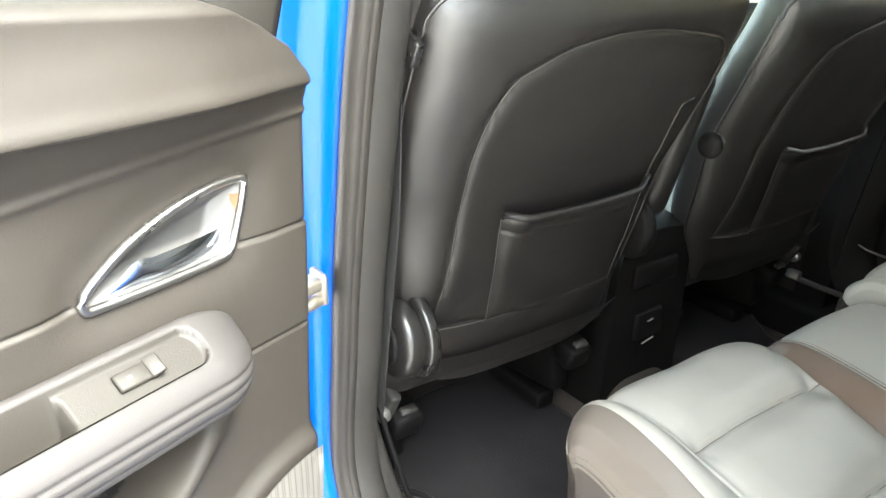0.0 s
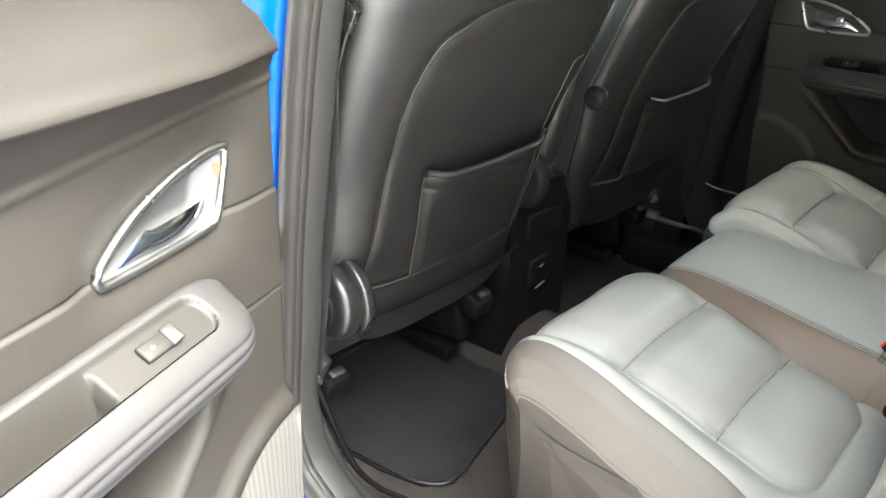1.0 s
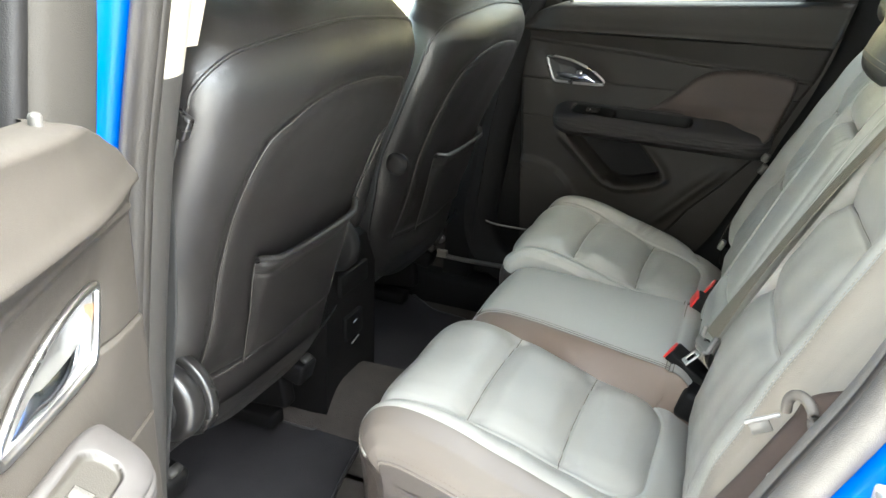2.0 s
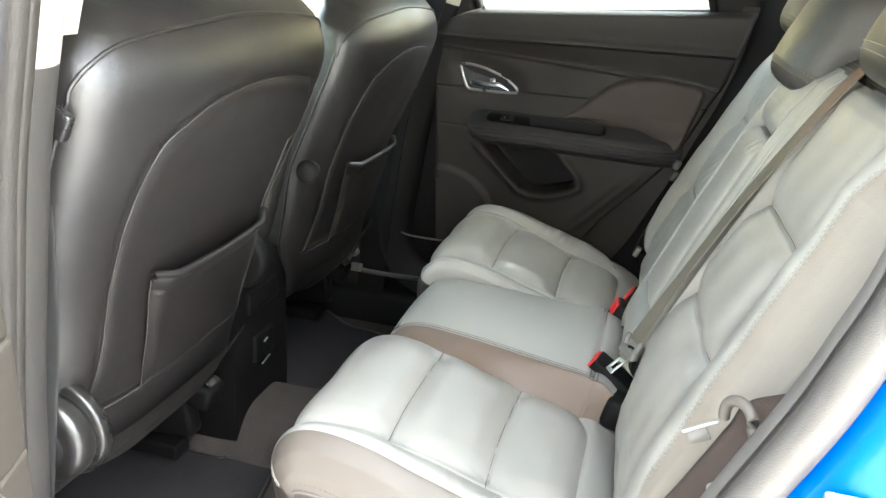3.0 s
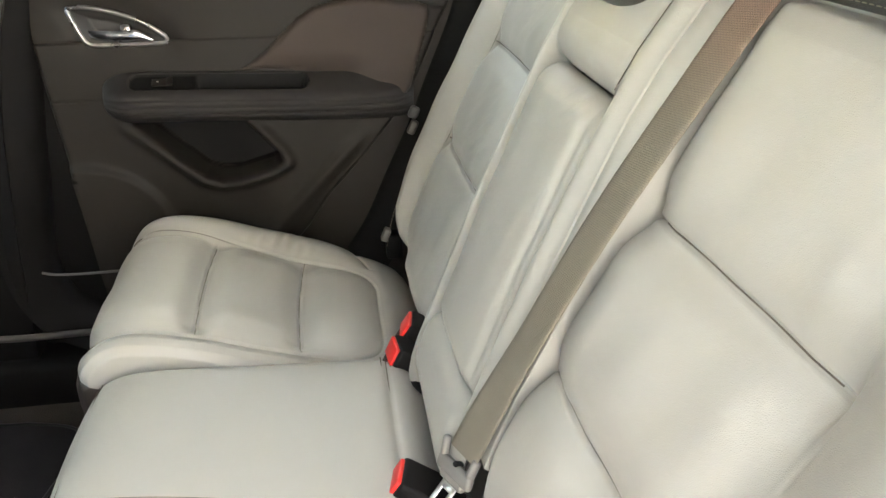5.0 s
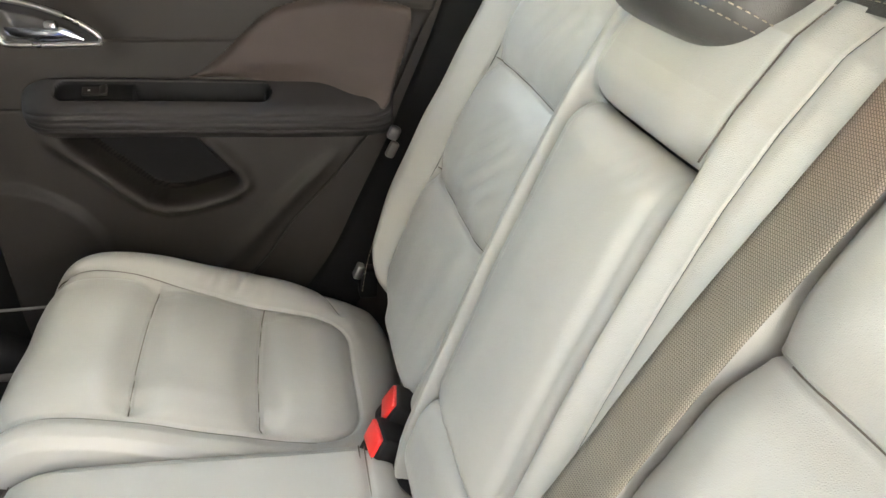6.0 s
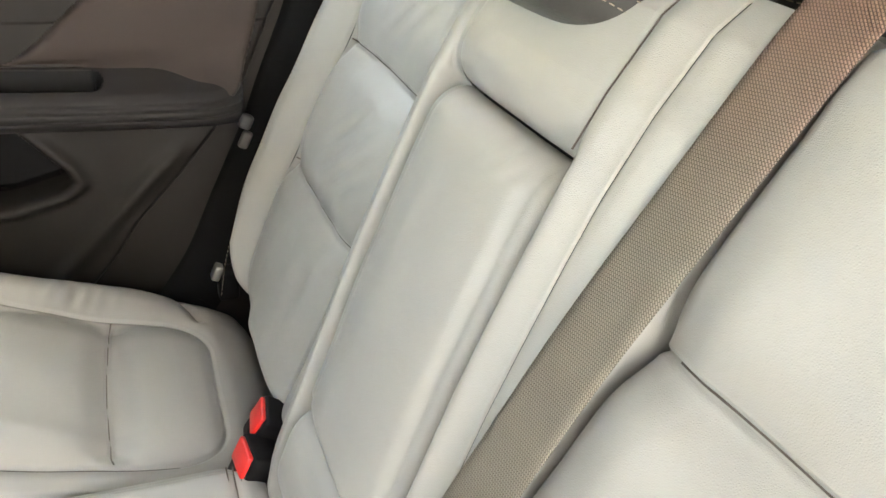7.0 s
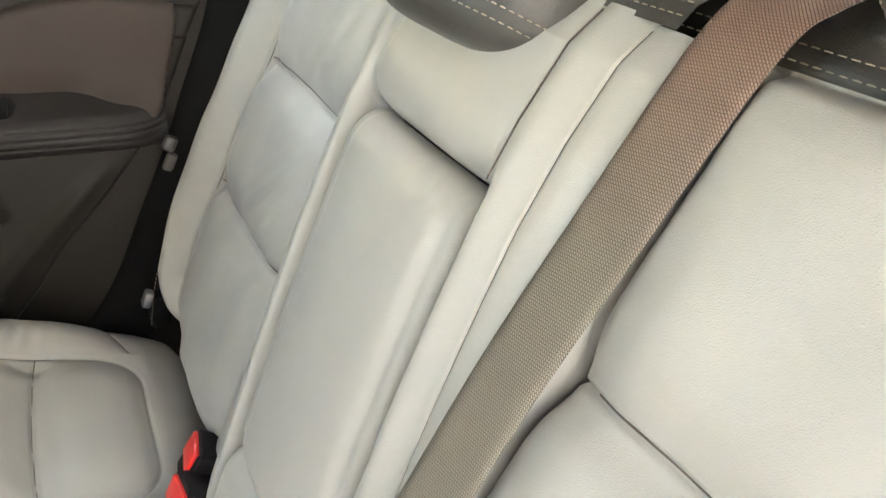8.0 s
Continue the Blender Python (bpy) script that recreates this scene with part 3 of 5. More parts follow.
REAR_L, FRONT_L = MIDDLE.l_of_y(0.150), MIDDLE.l_of_y(0.500)
mh = mh + groove(lg - REAR_L, 0.0022, 0.0015, 0.002, 0.006) + groove(lg - FRONT_L, 0.0022, 0.0015, 0.002, 0.006)
mid_pos = MIDDLE.at(mx, lg, mh)
side_cols = (np.arange(len(cols)) < 38)[:, None]
part("cushion_side", grid_where("cushion_side", mid_pos, (lg <= FRONT_L + 0.02) & side_cols), TAN_LEATHER, bench, "tan leather side of the middle cushion, deepened by painted bounce")
part("rear_board", rbox((1.20, 0.030, 0.56), 0.008, 2, Matrix.Translation((0, -0.086, 0.885)) @ Matrix.Rotation(math.radians(27), 4, "X")), CARPET, bench, "carpeted board behind the backrests")
part("centre_pad", grid_where("centre_pad", mid_pos, (lg <= FRONT_L + 0.02) & ~side_cols), LEATHER, bench, "raised grey leather middle cushion")
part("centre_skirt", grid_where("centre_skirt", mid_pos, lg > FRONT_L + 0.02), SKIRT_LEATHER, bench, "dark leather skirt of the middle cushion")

for lv in (REAR_L, FRONT_L):
    for off in (0.0, 0.006, -0.006):
        xs = np.linspace(-0.160 if lv == REAR_L else -0.10, 0.112, 60)
        line = MIDDLE.at(xs, np.full(60, lv + off), np.full(60, -0.0002))
        part("seam", tube(line, 0.0007, 6), THREAD_DARK, bench, "thin dark seam line")
ls = np.linspace(REAR_L, FRONT_L, 90)
for off in (0.0, 0.006):
    part("seam", tube(MIDDLE.at(mid_edge(ls) + off, ls, np.full(90, -0.0004)), 0.0006, 6), THREAD_DARK, bench)
for on, side in ((on_left, -1), (on_right, 1)):
    av = np.linspace(0.17, 0.51, 60)
    part("piping", tube(on(av, np.full(60, PIPE_L + 0.001), 0.0012), 0.0022), LEATHER, bench, "thin leather piping")
    for off in (-0.008, 0.008):
        part("stitching", stitch_mesh(on(av, np.full(60, PIPE_L + off), 0.0008), 0.005, 0.003, 0.0007), THREAD, bench, kind="stuff")
    # piping along the outer side
    lv = np.linspace(0.05, PIPE_L - 0.045, 120)
    part("piping", tube(on(np.full(120, 0.5255), lv, 0.0010), 0.0020), BOLSTER_LEATHER, bench, "thin leather piping")
    part("stitching", stitch_mesh(on(np.full(120, 0.5225), lv, 0.0004), 0.004, 0.003, 0.0005), THREAD_DARK, bench, kind="stuff")

# ---- rear backrest ----
BACK_O = np.array([0.0, 0.1284, 0.7063])
BACK_U = np.array([0.0, -0.43, 0.9028])
BACK_N = np.array([0.0, 0.9028, 0.43])


def on_back(x, s, n):
    x, s, n = np.broadcast_arrays(np.asarray(x, float), np.asarray(s, float), np.asarray(n, float))
    p = BACK_O + s[..., None] * BACK_U + n[..., None] * BACK_N
    p[..., 0] = x
    return p


def roll_top(s):
    """Depth lost where the backrest rolls over its top."""
    return np.interp(s, [-0.02, 0.01, 0.04, 0.08, 0.30, 0.55, 0.585, 0.605, 0.625, 0.640], [-0.035, -0.016, -0.005, -0.001, 0.004, 0.001, -0.003, -0.013, -0.035, -0.075])


TOP = np.concatenate([np.linspace(-0.02, 0.64, 440), np.full(12, 0.64)])
TOP_N = np.concatenate([np.zeros(440), np.linspace(0.01, 0.14, 12)])


def joint_at(s):
    """Where the wide section meets the centre section, which narrows towards its foot."""
    return np.interp(s, [0.0, 0.06, 0.11, 0.155, 0.20, 0.28, 0.38, 0.47, 0.575], [0.208, 0.207, 0.202, 0.191, 0.188, 0.193, 0.199, 0.205, 0.211])


def side_height(a, s, outer):
    """Relief of an outer backrest section; a is the distance from the car's middle."""
    inner_x = 0.160 if outer > 0 else 0.190
    low, high = (-0.05, 0.590) if outer > 0 else (0.09, 0.590)
    d = sd_box(a, s, (inner_x + 0.430) / 2, (low + high) / 2, (0.430 - inner_x) / 2, (high - low) / 2, 0.05 if outer < 0 else 0.03)
    inside = sm(0.0, 0.012, -d)
    h = groove(d, 0.0042, 0.0065, 0.0022, 0.014) * (1 - sm(0.55, 0.585, s)) * (1 - 0.8 * sm(0.37, 0.42, a) * (outer < 0)) * (1 - (outer < 0) * np.clip(sm(0.22, 0.10, s) + sm(0.26, 0.23, a), 0, 1)) + 0.007 * sm(0, 0.05, -d) * (1 - (outer < 0) * (1 - 0.9 * sm(0.10, 0.25, s) * sm(0.43, 0.37, a)))
    for at, bow in ((0.250, -0.004), (0.410 if outer > 0 else 0.402, 0.004)):
        h += groove(s - at - bow * np.cos((a - 0.31) * 12), 0.0050, 0.0125, 0.0020, 0.023) * (inside if outer > 0 else np.where(a < 0.30, 1.0, inside))
    wing = sm(0.424, 0.492, a) * (1 - 0.6 * sm(0.47, 0.60, s))
    h += 0.024 * wing * (1 - inside) * (outer > 0)
    h += groove(s - 0.577, 0.003, 0.003, 0.0022, 0.008)
    h += 0.0012 * np.sin(a * 61 + s * 19) * np.sin(s * 37 - a * 23)
    if outer < 0:
        # bolster, fuller towards its top, up to the edge stitching
        full = np.interp(s, [0.0, 0.10, 0.50, 0.555, 0.60], [0.002, 0.007, 0.038, 0.030, 0.008])
        h += full * sm(0.405, 0.508, a) * (1 - 0.8 * sm(0.514, 0.572, a))
        h -= 0.018 * sm(0.16, 0.02, s)
        # the lower inner corner is cut away
        h -= 0.060 * sm(0.002, -0.012, a - joint_at(s)) * sm(0.17, 0.10, s)
        # deep joint beside the centre section, and the panel's full edge along it
        j, body = a - joint_at(s), sm(0.579, 0.566, s)
        h += body * (LIFT * sm(0.24, 0.0, j) - (0.030 + LIFT) * curl(1 - (j + 0.004) / 0.009))
    if outer > 0:
        # slack leather in the middle panel
        w = np.exp(-(((a - 0.25) / 0.05) ** 2 + ((s - 0.31) / 0.05) ** 2))
        h += 0.0012 * w * np.sin(a * 170 + s * 190)
        w = np.exp(-(((a - 0.26) / 0.05) ** 2 + ((s - 0.47) / 0.04) ** 2))
        h += 0.0009 * w * np.sin(a * 150 + s * 120)
    return h


LIFT = 0.013


def curl(t):
    """A quarter round: 0 at t = 0, 1 at t = 1."""
    return 1 - np.sqrt(1 - np.clip(t, 0, 1) ** 2)


def foot_round(a, s, side):
    """The outer lower corner of the narrow section is drawn in."""
    if side < 0:
        return a
    reach = 0.518 - 0.19 * np.clip((0.235 - s) / 0.245, 0, 1) ** 2.2
    return np.where(a > 0.30, 0.30 + (a - 0.30) * (reach - 0.30) / 0.218, a)


def backrest_section(label, side, inner, edge_tail):
    lead = [(inner - 0.001, -0.04), (inner, -0.007), (inner + 0.0015, -0.002), (inner + 0.005, 0.0)]
    a, drop = across(lead + [(0.47, 0.0)] + edge_tail, 0.0018)
    ag, sg = np.meshgrid(a, TOP, indexing="ij")
    n = side_height(ag, sg, side) + drop[:, None] + roll_top(sg) - TOP_N[None]
    if side > 0:
        n = n - 0.055 * sm(0.11, 0.0, sg) * sm(0.28, 0.44, ag) - 0.060 * sm(0.072, 0.020, sg)
    pos = on_back(side * foot_round(ag, sg, side), sg, n)
    # besides the dark top, deep edges are coloured dark for the gaps' shade
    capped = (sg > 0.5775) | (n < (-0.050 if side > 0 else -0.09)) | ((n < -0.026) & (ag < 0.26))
    flank = ~capped & (ag > 0.5155) & (side < 0)
    ob = part("backrest", grid_where("backrest", pos, ~capped & ~flank, side > 0), LEATHER, bench, label)
    if side < 0:
        part("backrest_flank", grid_where("backrest_flank", pos, flank, False), FLANK_LEATHER, ob, "browner leather flank beyond the edge stitching")
    part("backrest_top", grid_where("backrest_top", pos, capped, side > 0), HEADREST_LEATHER, ob, "dark leather backrest top, and deep edges darkened as gap shade")

    def on(av, sv, up=0.0012):
        av, sv = np.broadcast_arrays(np.asarray(av, float), np.asarray(sv, float))
        base = np.interp(av, [e[0] for e in edge_tail], [e[1] for e in edge_tail]) * (av > edge_tail[0][0])
        return on_back(side * foot_round(av, sv, side), sv, side_height(av, sv, side) + base + roll_top(sv) + up)
    return ob, on


TAIL = [(0.490, -0.001), (0.502, -0.003), (0.512, -0.006), (0.535, -0.010), (0.555, -0.016), (0.566, -0.024), (0.572, -0.040), (0.573, -0.18)]
TAIL_R = [(0.478, -0.001), (0.488, -0.003), (0.497, -0.007), (0.505, -0.014), (0.511, -0.024), (0.515, -0.038), (0.5175, -0.060), (0.518, -0.12), (0.516, -0.18)]
left_back, on_lb = backrest_section("wide grey leather rear backrest section with stitched panels", -1, 0.1500, TAIL)
right_back, on_rb = backrest_section("narrow grey leather rear backrest section with slack creased leather", 1, 0.1220, TAIL_R)
for ob, on in ((left_back, on_lb), (right_back, on_rb)):
    sv = np.linspace(0.05, 0.57, 150)
    ea = 0.512 if ob is left_back else 0.484
    part("edge_stitching", stitch_mesh(on(np.full(150, ea), sv, 0.0002), 0.0036, 0.0022, 0.0004), THREAD, ob, "pale edge stitching", kind="stuff")
    part("edge_stitching", stitch_mesh(on(np.full(150, ea + 0.006), sv, 0.0000), 0.0036, 0.0026, 0.0003), THREAD, ob, kind="stuff")
    av = np.linspace(0.216 if ob is left_back else 0.174, 0.426 if ob is right_back else 0.405, 70)
    for at, bow in ((0.250, -0.004), (0.410 if ob is right_back else 0.402, 0.004)):
        part("seam", tube(on(av, at + bow * np.cos((av - 0.31) * 12), 0.0002), 0.0009, 6), THREAD_DARK, ob, "dark seam line")
    sv = np.linspace(0.14, 0.55, 110)
    if ob is right_back:
        part("seam", tube(on(np.full(110, 0.160), sv, 0.0002), 0.0008, 6), THREAD_DARK, ob)
        part("seam", tube(on(np.full(110, 0.430), sv, 0.0006), 0.0011, 6), SEAM_GREY, ob)
    av = np.linspace(0.12 if ob is left_back else 0.17, 0.47, 90)
    for off in (0.005, 0.013):
        part("top_stitching", stitch_mesh(on(av, np.full(90, 0.577 + off), 0.0010), 0.0042, 0.0024, 0.00045), THREAD, ob, "pale double stitching", kind="stuff")

# middle of the backrest: fold-down armrest in a padded rim, pad above it, roll below it
def centre_x(s):
    """The middle line of the centre section, which leans a little towards its foot."""
    return -0.028 * np.clip((0.45 - s) / 0.33, 0, 1.2) ** 1.5


def centre_front(s):
    """How far the centre section stands proud of the side sections."""
    return np.interp(s, [0.0, 0.06, 0.15, 0.30, 0.45, 0.50, 0.55, 0.585, 0.60], [0.012, 0.022, 0.024, 0.028, 0.033, 0.032, 0.026, 0.014, 0.004])


def centre_pad(name, a0, a1, s0, s1, relief, parent, label, steps=(110, 190)):
    """A padded panel of the centre section between two distances from its middle line."""
    ag, sg = np.meshgrid(np.linspace(a0, a1, steps[0]), np.linspace(s0, s1, steps[1]), indexing="ij")
    n = centre_front(sg) + roll_top(sg) + relief(ag, sg)
    return part(name, grid(name, on_back(centre_x(sg) + ag, sg, n), flip=True), LEATHER, parent, label)


def armrest_relief(a, s):
    side = np.minimum(a + 0.0940, 0.0998 - a)
    n = -0.024 * curl(1 - side / 0.013) - 0.028 * curl((s - 0.4208) / 0.032) - 0.016 * curl((0.158 - s) / 0.012)
    n += 0.005 * sm(0.0, 0.07, side) - 0.004 * np.exp(-(((side - 0.014) / 0.010) ** 2))
    pucker = np.exp(-(((s - 0.436) / 0.012) ** 2)) * np.exp(-(((a + 0.048) / 0.024) ** 2))
    return n + 0.0011 * pucker * np.sin(a * 260 + 3 * np.sin(s * 90)) + 0.0008 * np.sin(a * 37 + s * 21) * np.sin(s * 26)


def pad_relief(a, s):
    side = np.minimum(a + 0.0940, 0.0998 - a)
    n = 0.006 * sm(0.0, 0.06, side) * sm(0.60, 0.53, s) - 0.032 * curl((0.4865 - s) / 0.032)
    n -= 0.014 * curl(1 - (0.0998 - a) / 0.020) * sm(0.60, 0.53, s)
    return n + groove(a + 0.0930, 0.003, 0.0015, 0.0016, 0.006)


def roll_relief(a, s):
    side = np.minimum(a + 0.1, 0.1 - a)
    return 0.004 - 0.030 * curl((s - 0.112) / 0.033) - 0.030 * curl((0.088 - s) / 0.036) - 0.020 * curl(1 - side / 0.020)


def rim_relief(a, s):
    b = np.abs(a)
    inner = 0.026 * curl((0.4865 - s) / 0.032) + 0.003
    n = -inner * curl((np.where(a > 0, 0.1110, 0.1055) - b) / 0.0105) - 0.006 * sm(0.106, 0.132, b)
    return n - np.where(a > 0, 0.034 * curl((b - 0.126) / 0.014), 0.003 * curl((b - 0.1305) / 0.0025))


def strip_relief(a):
    b = np.abs(a)
    return -0.0065 - 0.0025 * curl((0.1355 - b) / 0.0025) - 0.007 * sm(0.140, 0.165, b) - 0.05 * curl((b - 0.180) / 0.008)


centre_back = centre_pad("centre_backrest", -0.0940, 0.0997, 0.4545, 0.579, pad_relief, bench, "rounded leather pad under the headrest")
armrest = centre_pad("armrest", -0.0940, 0.0997, 0.1465, 0.4528, armrest_relief, bench, "folded-up smooth grey leather armrest")
centre_pad("armrest_end", -0.0997, 0.0997, 0.052, 0.1450, roll_relief, armrest, "rolled leather end of the armrest")
centre_pad("side_rim", -0.1330, -0.0840, 0.075, 0.579, rim_relief, centre_back, "narrow rounded leather rim beside the armrest", (60, 190))
ug, sg = np.meshgrid(np.linspace(0, 1, 60), np.linspace(0.128, 0.5760, 190), indexing="ij")
strip_x = (centre_x(sg) - 0.1330) * (1 - ug) - (joint_at(sg) - 0.006) * ug
part("outer_strip", grid("outer_strip", on_back(strip_x, sg, centre_front(sg) + roll_top(sg) + strip_relief(0.1330 + 0.055 * ug)), flip=False), LEATHER, centre_back, "flat leather strip under the middle belt")
centre_pad("side_rim", 0.0900, 0.1400, 0.02, 0.60, rim_relief, centre_back, "narrow rounded leather rim beside the armrest", (40, 190))
sv = np.linspace(0.10, 0.572, 120)
part("seam", tube(on_back(centre_x(sv) - 0.1330, sv, centre_front(sv) + roll_top(sv) - 0.0084), 0.0008, 6), SEAM_GREY, centre_back, "dark seam line")
xs = np.linspace(-0.09, 0.085, 40)
part("stitching", stitch_mesh(on_back(xs - 0.026, np.full(40, 0.070), np.full(40, 0.010)), 0.004, 0.003, 0.0007), THREAD_DARK, armrest, kind="stuff")
# dark sheet added to fill the gaps between pads with shade
part("gap_shade", grid("gap_shade", on_back(*np.meshgrid(np.linspace(-0.20, 0.18, 8), np.linspace(0.0, 0.61, 12), indexing="ij"), -0.030), flip=True), HEADREST_LEATHER, centre_back, "dark sheet painting the shade behind the pads")
ledge = np.array([[BACK_O + s * BACK_U + n * BACK_N + np.array([x, 0, 0]) for s, n in ((0.576, 0.0125), (0.590, 0.008), (0.606, -0.006), (0.624, -0.03), (0.640, -0.07), (0.642, -0.20))] for x in np.linspace(-0.151, 0.175, 30)])
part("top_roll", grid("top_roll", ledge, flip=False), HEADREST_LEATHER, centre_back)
for sv, nv in ((0.5835, 0.0110), (0.5915, 0.0082)):
    part("top_stitching", stitch_mesh(on_back(np.linspace(-0.148, 0.15, 60), np.full(60, sv), np.full(60, nv)), 0.0042, 0.0024, 0.00045), THREAD, centre_back, kind="stuff")
sv = np.linspace(0.462, 0.574, 60)
part("seam", tube(on_back(centre_x(sv) - 0.0955, sv, centre_front(sv) + roll_top(sv) - 0.0014), 0.0006, 6), THREAD_DARK, centre_back)



def headrest(x, s, n, half, label):
    ob = thing("headrest", label, "headrest", group="rear headrests")
    u = np.linspace(0, 2 * np.pi, 72, endpoint=False)
    v = np.linspace(-np.pi / 2, np.pi / 2, 40)
    ug, vg = np.meshgrid(u, v, indexing="ij")
    sg = lambda c, p: np.sign(c) * np.abs(c) ** p
    px = half * sg(np.cos(vg), 0.45) * sg(np.cos(ug), 0.55)
    pn = 0.055 * sg(np.cos(vg), 0.45) * sg(np.sin(ug), 0.7)
    ps = 0.088 * sg(np.sin(vg), 0.6)
    pn = pn + 0.10 * (px / half) ** 2 * -0.12
    part("headrest_pad", grid("headrest_pad", on_back(x + px, s + ps, n + pn), close_u=True), HEADREST_LEATHER, ob, "dark leather headrest pad with double stitching")
    for lev in (-0.066, -0.058):
        k = (abs(lev) / 0.088) ** (1 / 0.6)
        c = math.sqrt(max(0.0, 1 - k * k)) ** 0.45
        uu = np.linspace(0, 2 * np.pi, 200)
        qx, qn = (half * c + 0.0008) * sg(np.cos(uu), 0.55), (0.055 * c + 0.0008) * sg(np.sin(uu), 0.7)
        qn = qn - 0.012 * (qx / half) ** 2
        part("stitching", stitch_mesh(on_back(x + qx, np.full(200, s + lev), n + qn), 0.0035, 0.0022, 0.00055), THREAD, ob, "pale stitching", kind="stuff")
    for dx in (-0.05, 0.05):
        ends = on_back(np.array([x + dx, x + dx]), np.array([s - 0.12, s - 0.05]), np.array([-0.03, 0.0]))
        part("post", tube(smooth_path(ends, 0.01), 0.006, 12), STEEL, ob, "steel headrest post")
    return ob


headrest(0.028, 0.609, 0.024, 0.110, "dark leather centre headrest sunk low on the rear backrest")
headrest(-0.350, 0.672, 0.010, 0.115, "dark leather outer headrest on the wide rear backrest")
headrest(0.350, 0.672, 0.010, 0.115, "dark leather outer headrest on the narrow rear backrest")

# ---- rear doors ----
NEAR_B, NEAR_D, NEAR_N = np.array([-0.800, 0.5690, 0.0]), np.array([-0.9346, -0.3556, 0.0]), np.array([0.3556, -0.9346, 0.0])


def near_map(d, n, h):
    """Left door, swung wide open: d along the door from its hinge edge, n inwards, h up."""
    d, n, h = np.broadcast_arrays(np.asarray(d, float), np.asarray(n, float), np.asarray(h, float))
    p = NEAR_B + d[..., None] * NEAR_D + n[..., None] * NEAR_N
    p[..., 2] = h - 0.015 * sm(1.17, 1.26, h)
    return p


def far_map(d, n, h):
    """Right door, shut."""
    d, n, h = np.broadcast_arrays(np.asarray(d, float), np.asarray(n, float), np.asarray(h, float))
    return np.stack([0.652 - n, 0.680 - d, h - 0.008 - 0.020 * sm(1.17, 1.26, h)], -1)


def sd_poly(x, y, pts):
    """Signed distance to a polygon, negative inside."""
    best, sign = np.full(np.shape(x), 1e9), np.ones(np.shape(x))
    n = len(pts)
    for i in range(n):
        (ax, ay), (bx, by) = pts[i], pts[i - 1]
        ex, ey, wx, wy = bx - ax, by - ay, x - ax, y - ay
        t = np.clip((wx * ex + wy * ey) / (ex * ex + ey * ey), 0, 1)
        best = np.minimum(best, np.hypot(wx - ex * t, wy - ey * t))
        c1, c2, c3 = y >= ay, y < by, ex * wy > ey * wx
        flip = (c1 & c2 & c3) | (~c1 & ~c2 & ~c3)
        sign = np.where(flip, -sign, sign)
    return sign * best


HANDLE = [(0.070, 1.107), (0.077, 1.1120), (0.100, 1.1115), (0.133, 1.105), (0.160, 1.096), (0.183, 1.086), (0.205, 1.072), (0.2180, 1.061), (0.2185, 1.054), (0.211, 1.0505), (0.150, 1.0495), (0.102, 1.0505), (0.091, 1.054), (0.084, 1.066)]
WING = [(d + 0.012, h) for d, h in [(0.292, 0.996), (0.330, 1.008), (0.362, 1.030), (0.394, 1.059), (0.425, 1.087), (0.450, 1.102), (0.485, 1.112), (0.553, 1.118), (0.630, 1.109), (0.648, 1.102), (0.655, 1.086), (0.642, 1.040), (0.618, 0.965), (0.608, 0.950), (0.45, 0.950), (0.30, 0.970)]]
POCKET = [(0.130, 0.918), (0.160, 0.892), (0.205, 0.850), (0.248, 0.810), (0.275, 0.800), (0.312, 0.802), (0.375, 0.820), (0.392, 0.832), (0.385, 0.850), (0.350, 0.890), (0.325, 0.918)]
REAR_EDGE = ([0.44, 0.60, 0.70, 0.755, 0.835, 0.935, 1.055, 1.105, 1.28], [0.22, 0.35, 0.435, 0.472, 0.546, 0.628, 0.680, 0.708, 0.755])


def door_relief(d, h):
    hb = 1.177 - 0.025 * d
    fade = 0.30 + 0.70 * sm(-0.01, 0.13, d)
    low = 1.155 - 0.088 * d
    n = (0.018 * sm(hb - 0.0035, hb + 0.0035, h) + 0.016 * sm(low - 0.002, hb, h)) * fade
    n += 0.0030 * np.exp(-(((h - low) / 0.0035) ** 2))
    n -= 0.012 * sm(1.17, 1.25, h)
    n -= groove(h - hb - 0.006, 0, 0.003, 1, 0.010)
    # soft hollow round the handle
    hd = sd_poly(d, h, HANDLE)
    n -= 0.007 * np.exp(-((np.maximum(hd, 0) / 0.022) ** 2))
    n -= 0.026 * sm(0.0, 0.010, -hd)
    # creases
    away = sm(0.004, 0.012, hd)
    n += groove(h - 1.056, 0.0026, 0.0, 0.0016, 0.006) * away * (1 - sm(0.24, 0.30, d) * 0.6)
    n += groove(h - 0.958, 0.0026, 0.0, 0.0016, 0.006) * (1 - sm(0.07, 0.12, d))
    n += 0.0022 * sm(1.0565, 1.0535, h)
    n += 0.004 * sm(0.0, 0.012, -sd_poly(d, h, WING))
    pk = sd_poly(d, h, POCKET)
    n += 0.012 * np.exp(-(((pk - 0.008) / 0.010) ** 2)) * sm(0.93, 0.88, h)
    n -= 0.060 * sm(0.0, 0.012, -pk)
    # raised speaker housing
    sp = np.hypot(d - 0.035, h - 0.690) - 0.150
    n += 0.010 * sm(0.010, -0.004, sp) - 0.003 * np.exp(-((sp / 0.004) ** 2))
    n -= 0.030 * sm(0.62, 0.46, h)
    # diagonal rib behind the pocket
    rib = (h - 0.70) - (d - 0.37) * 1.05
    n += 0.010 * np.exp(-((rib / 0.020) ** 2)) * sm(0.90, 0.82, h) * sm(0.28, 0.36, d)
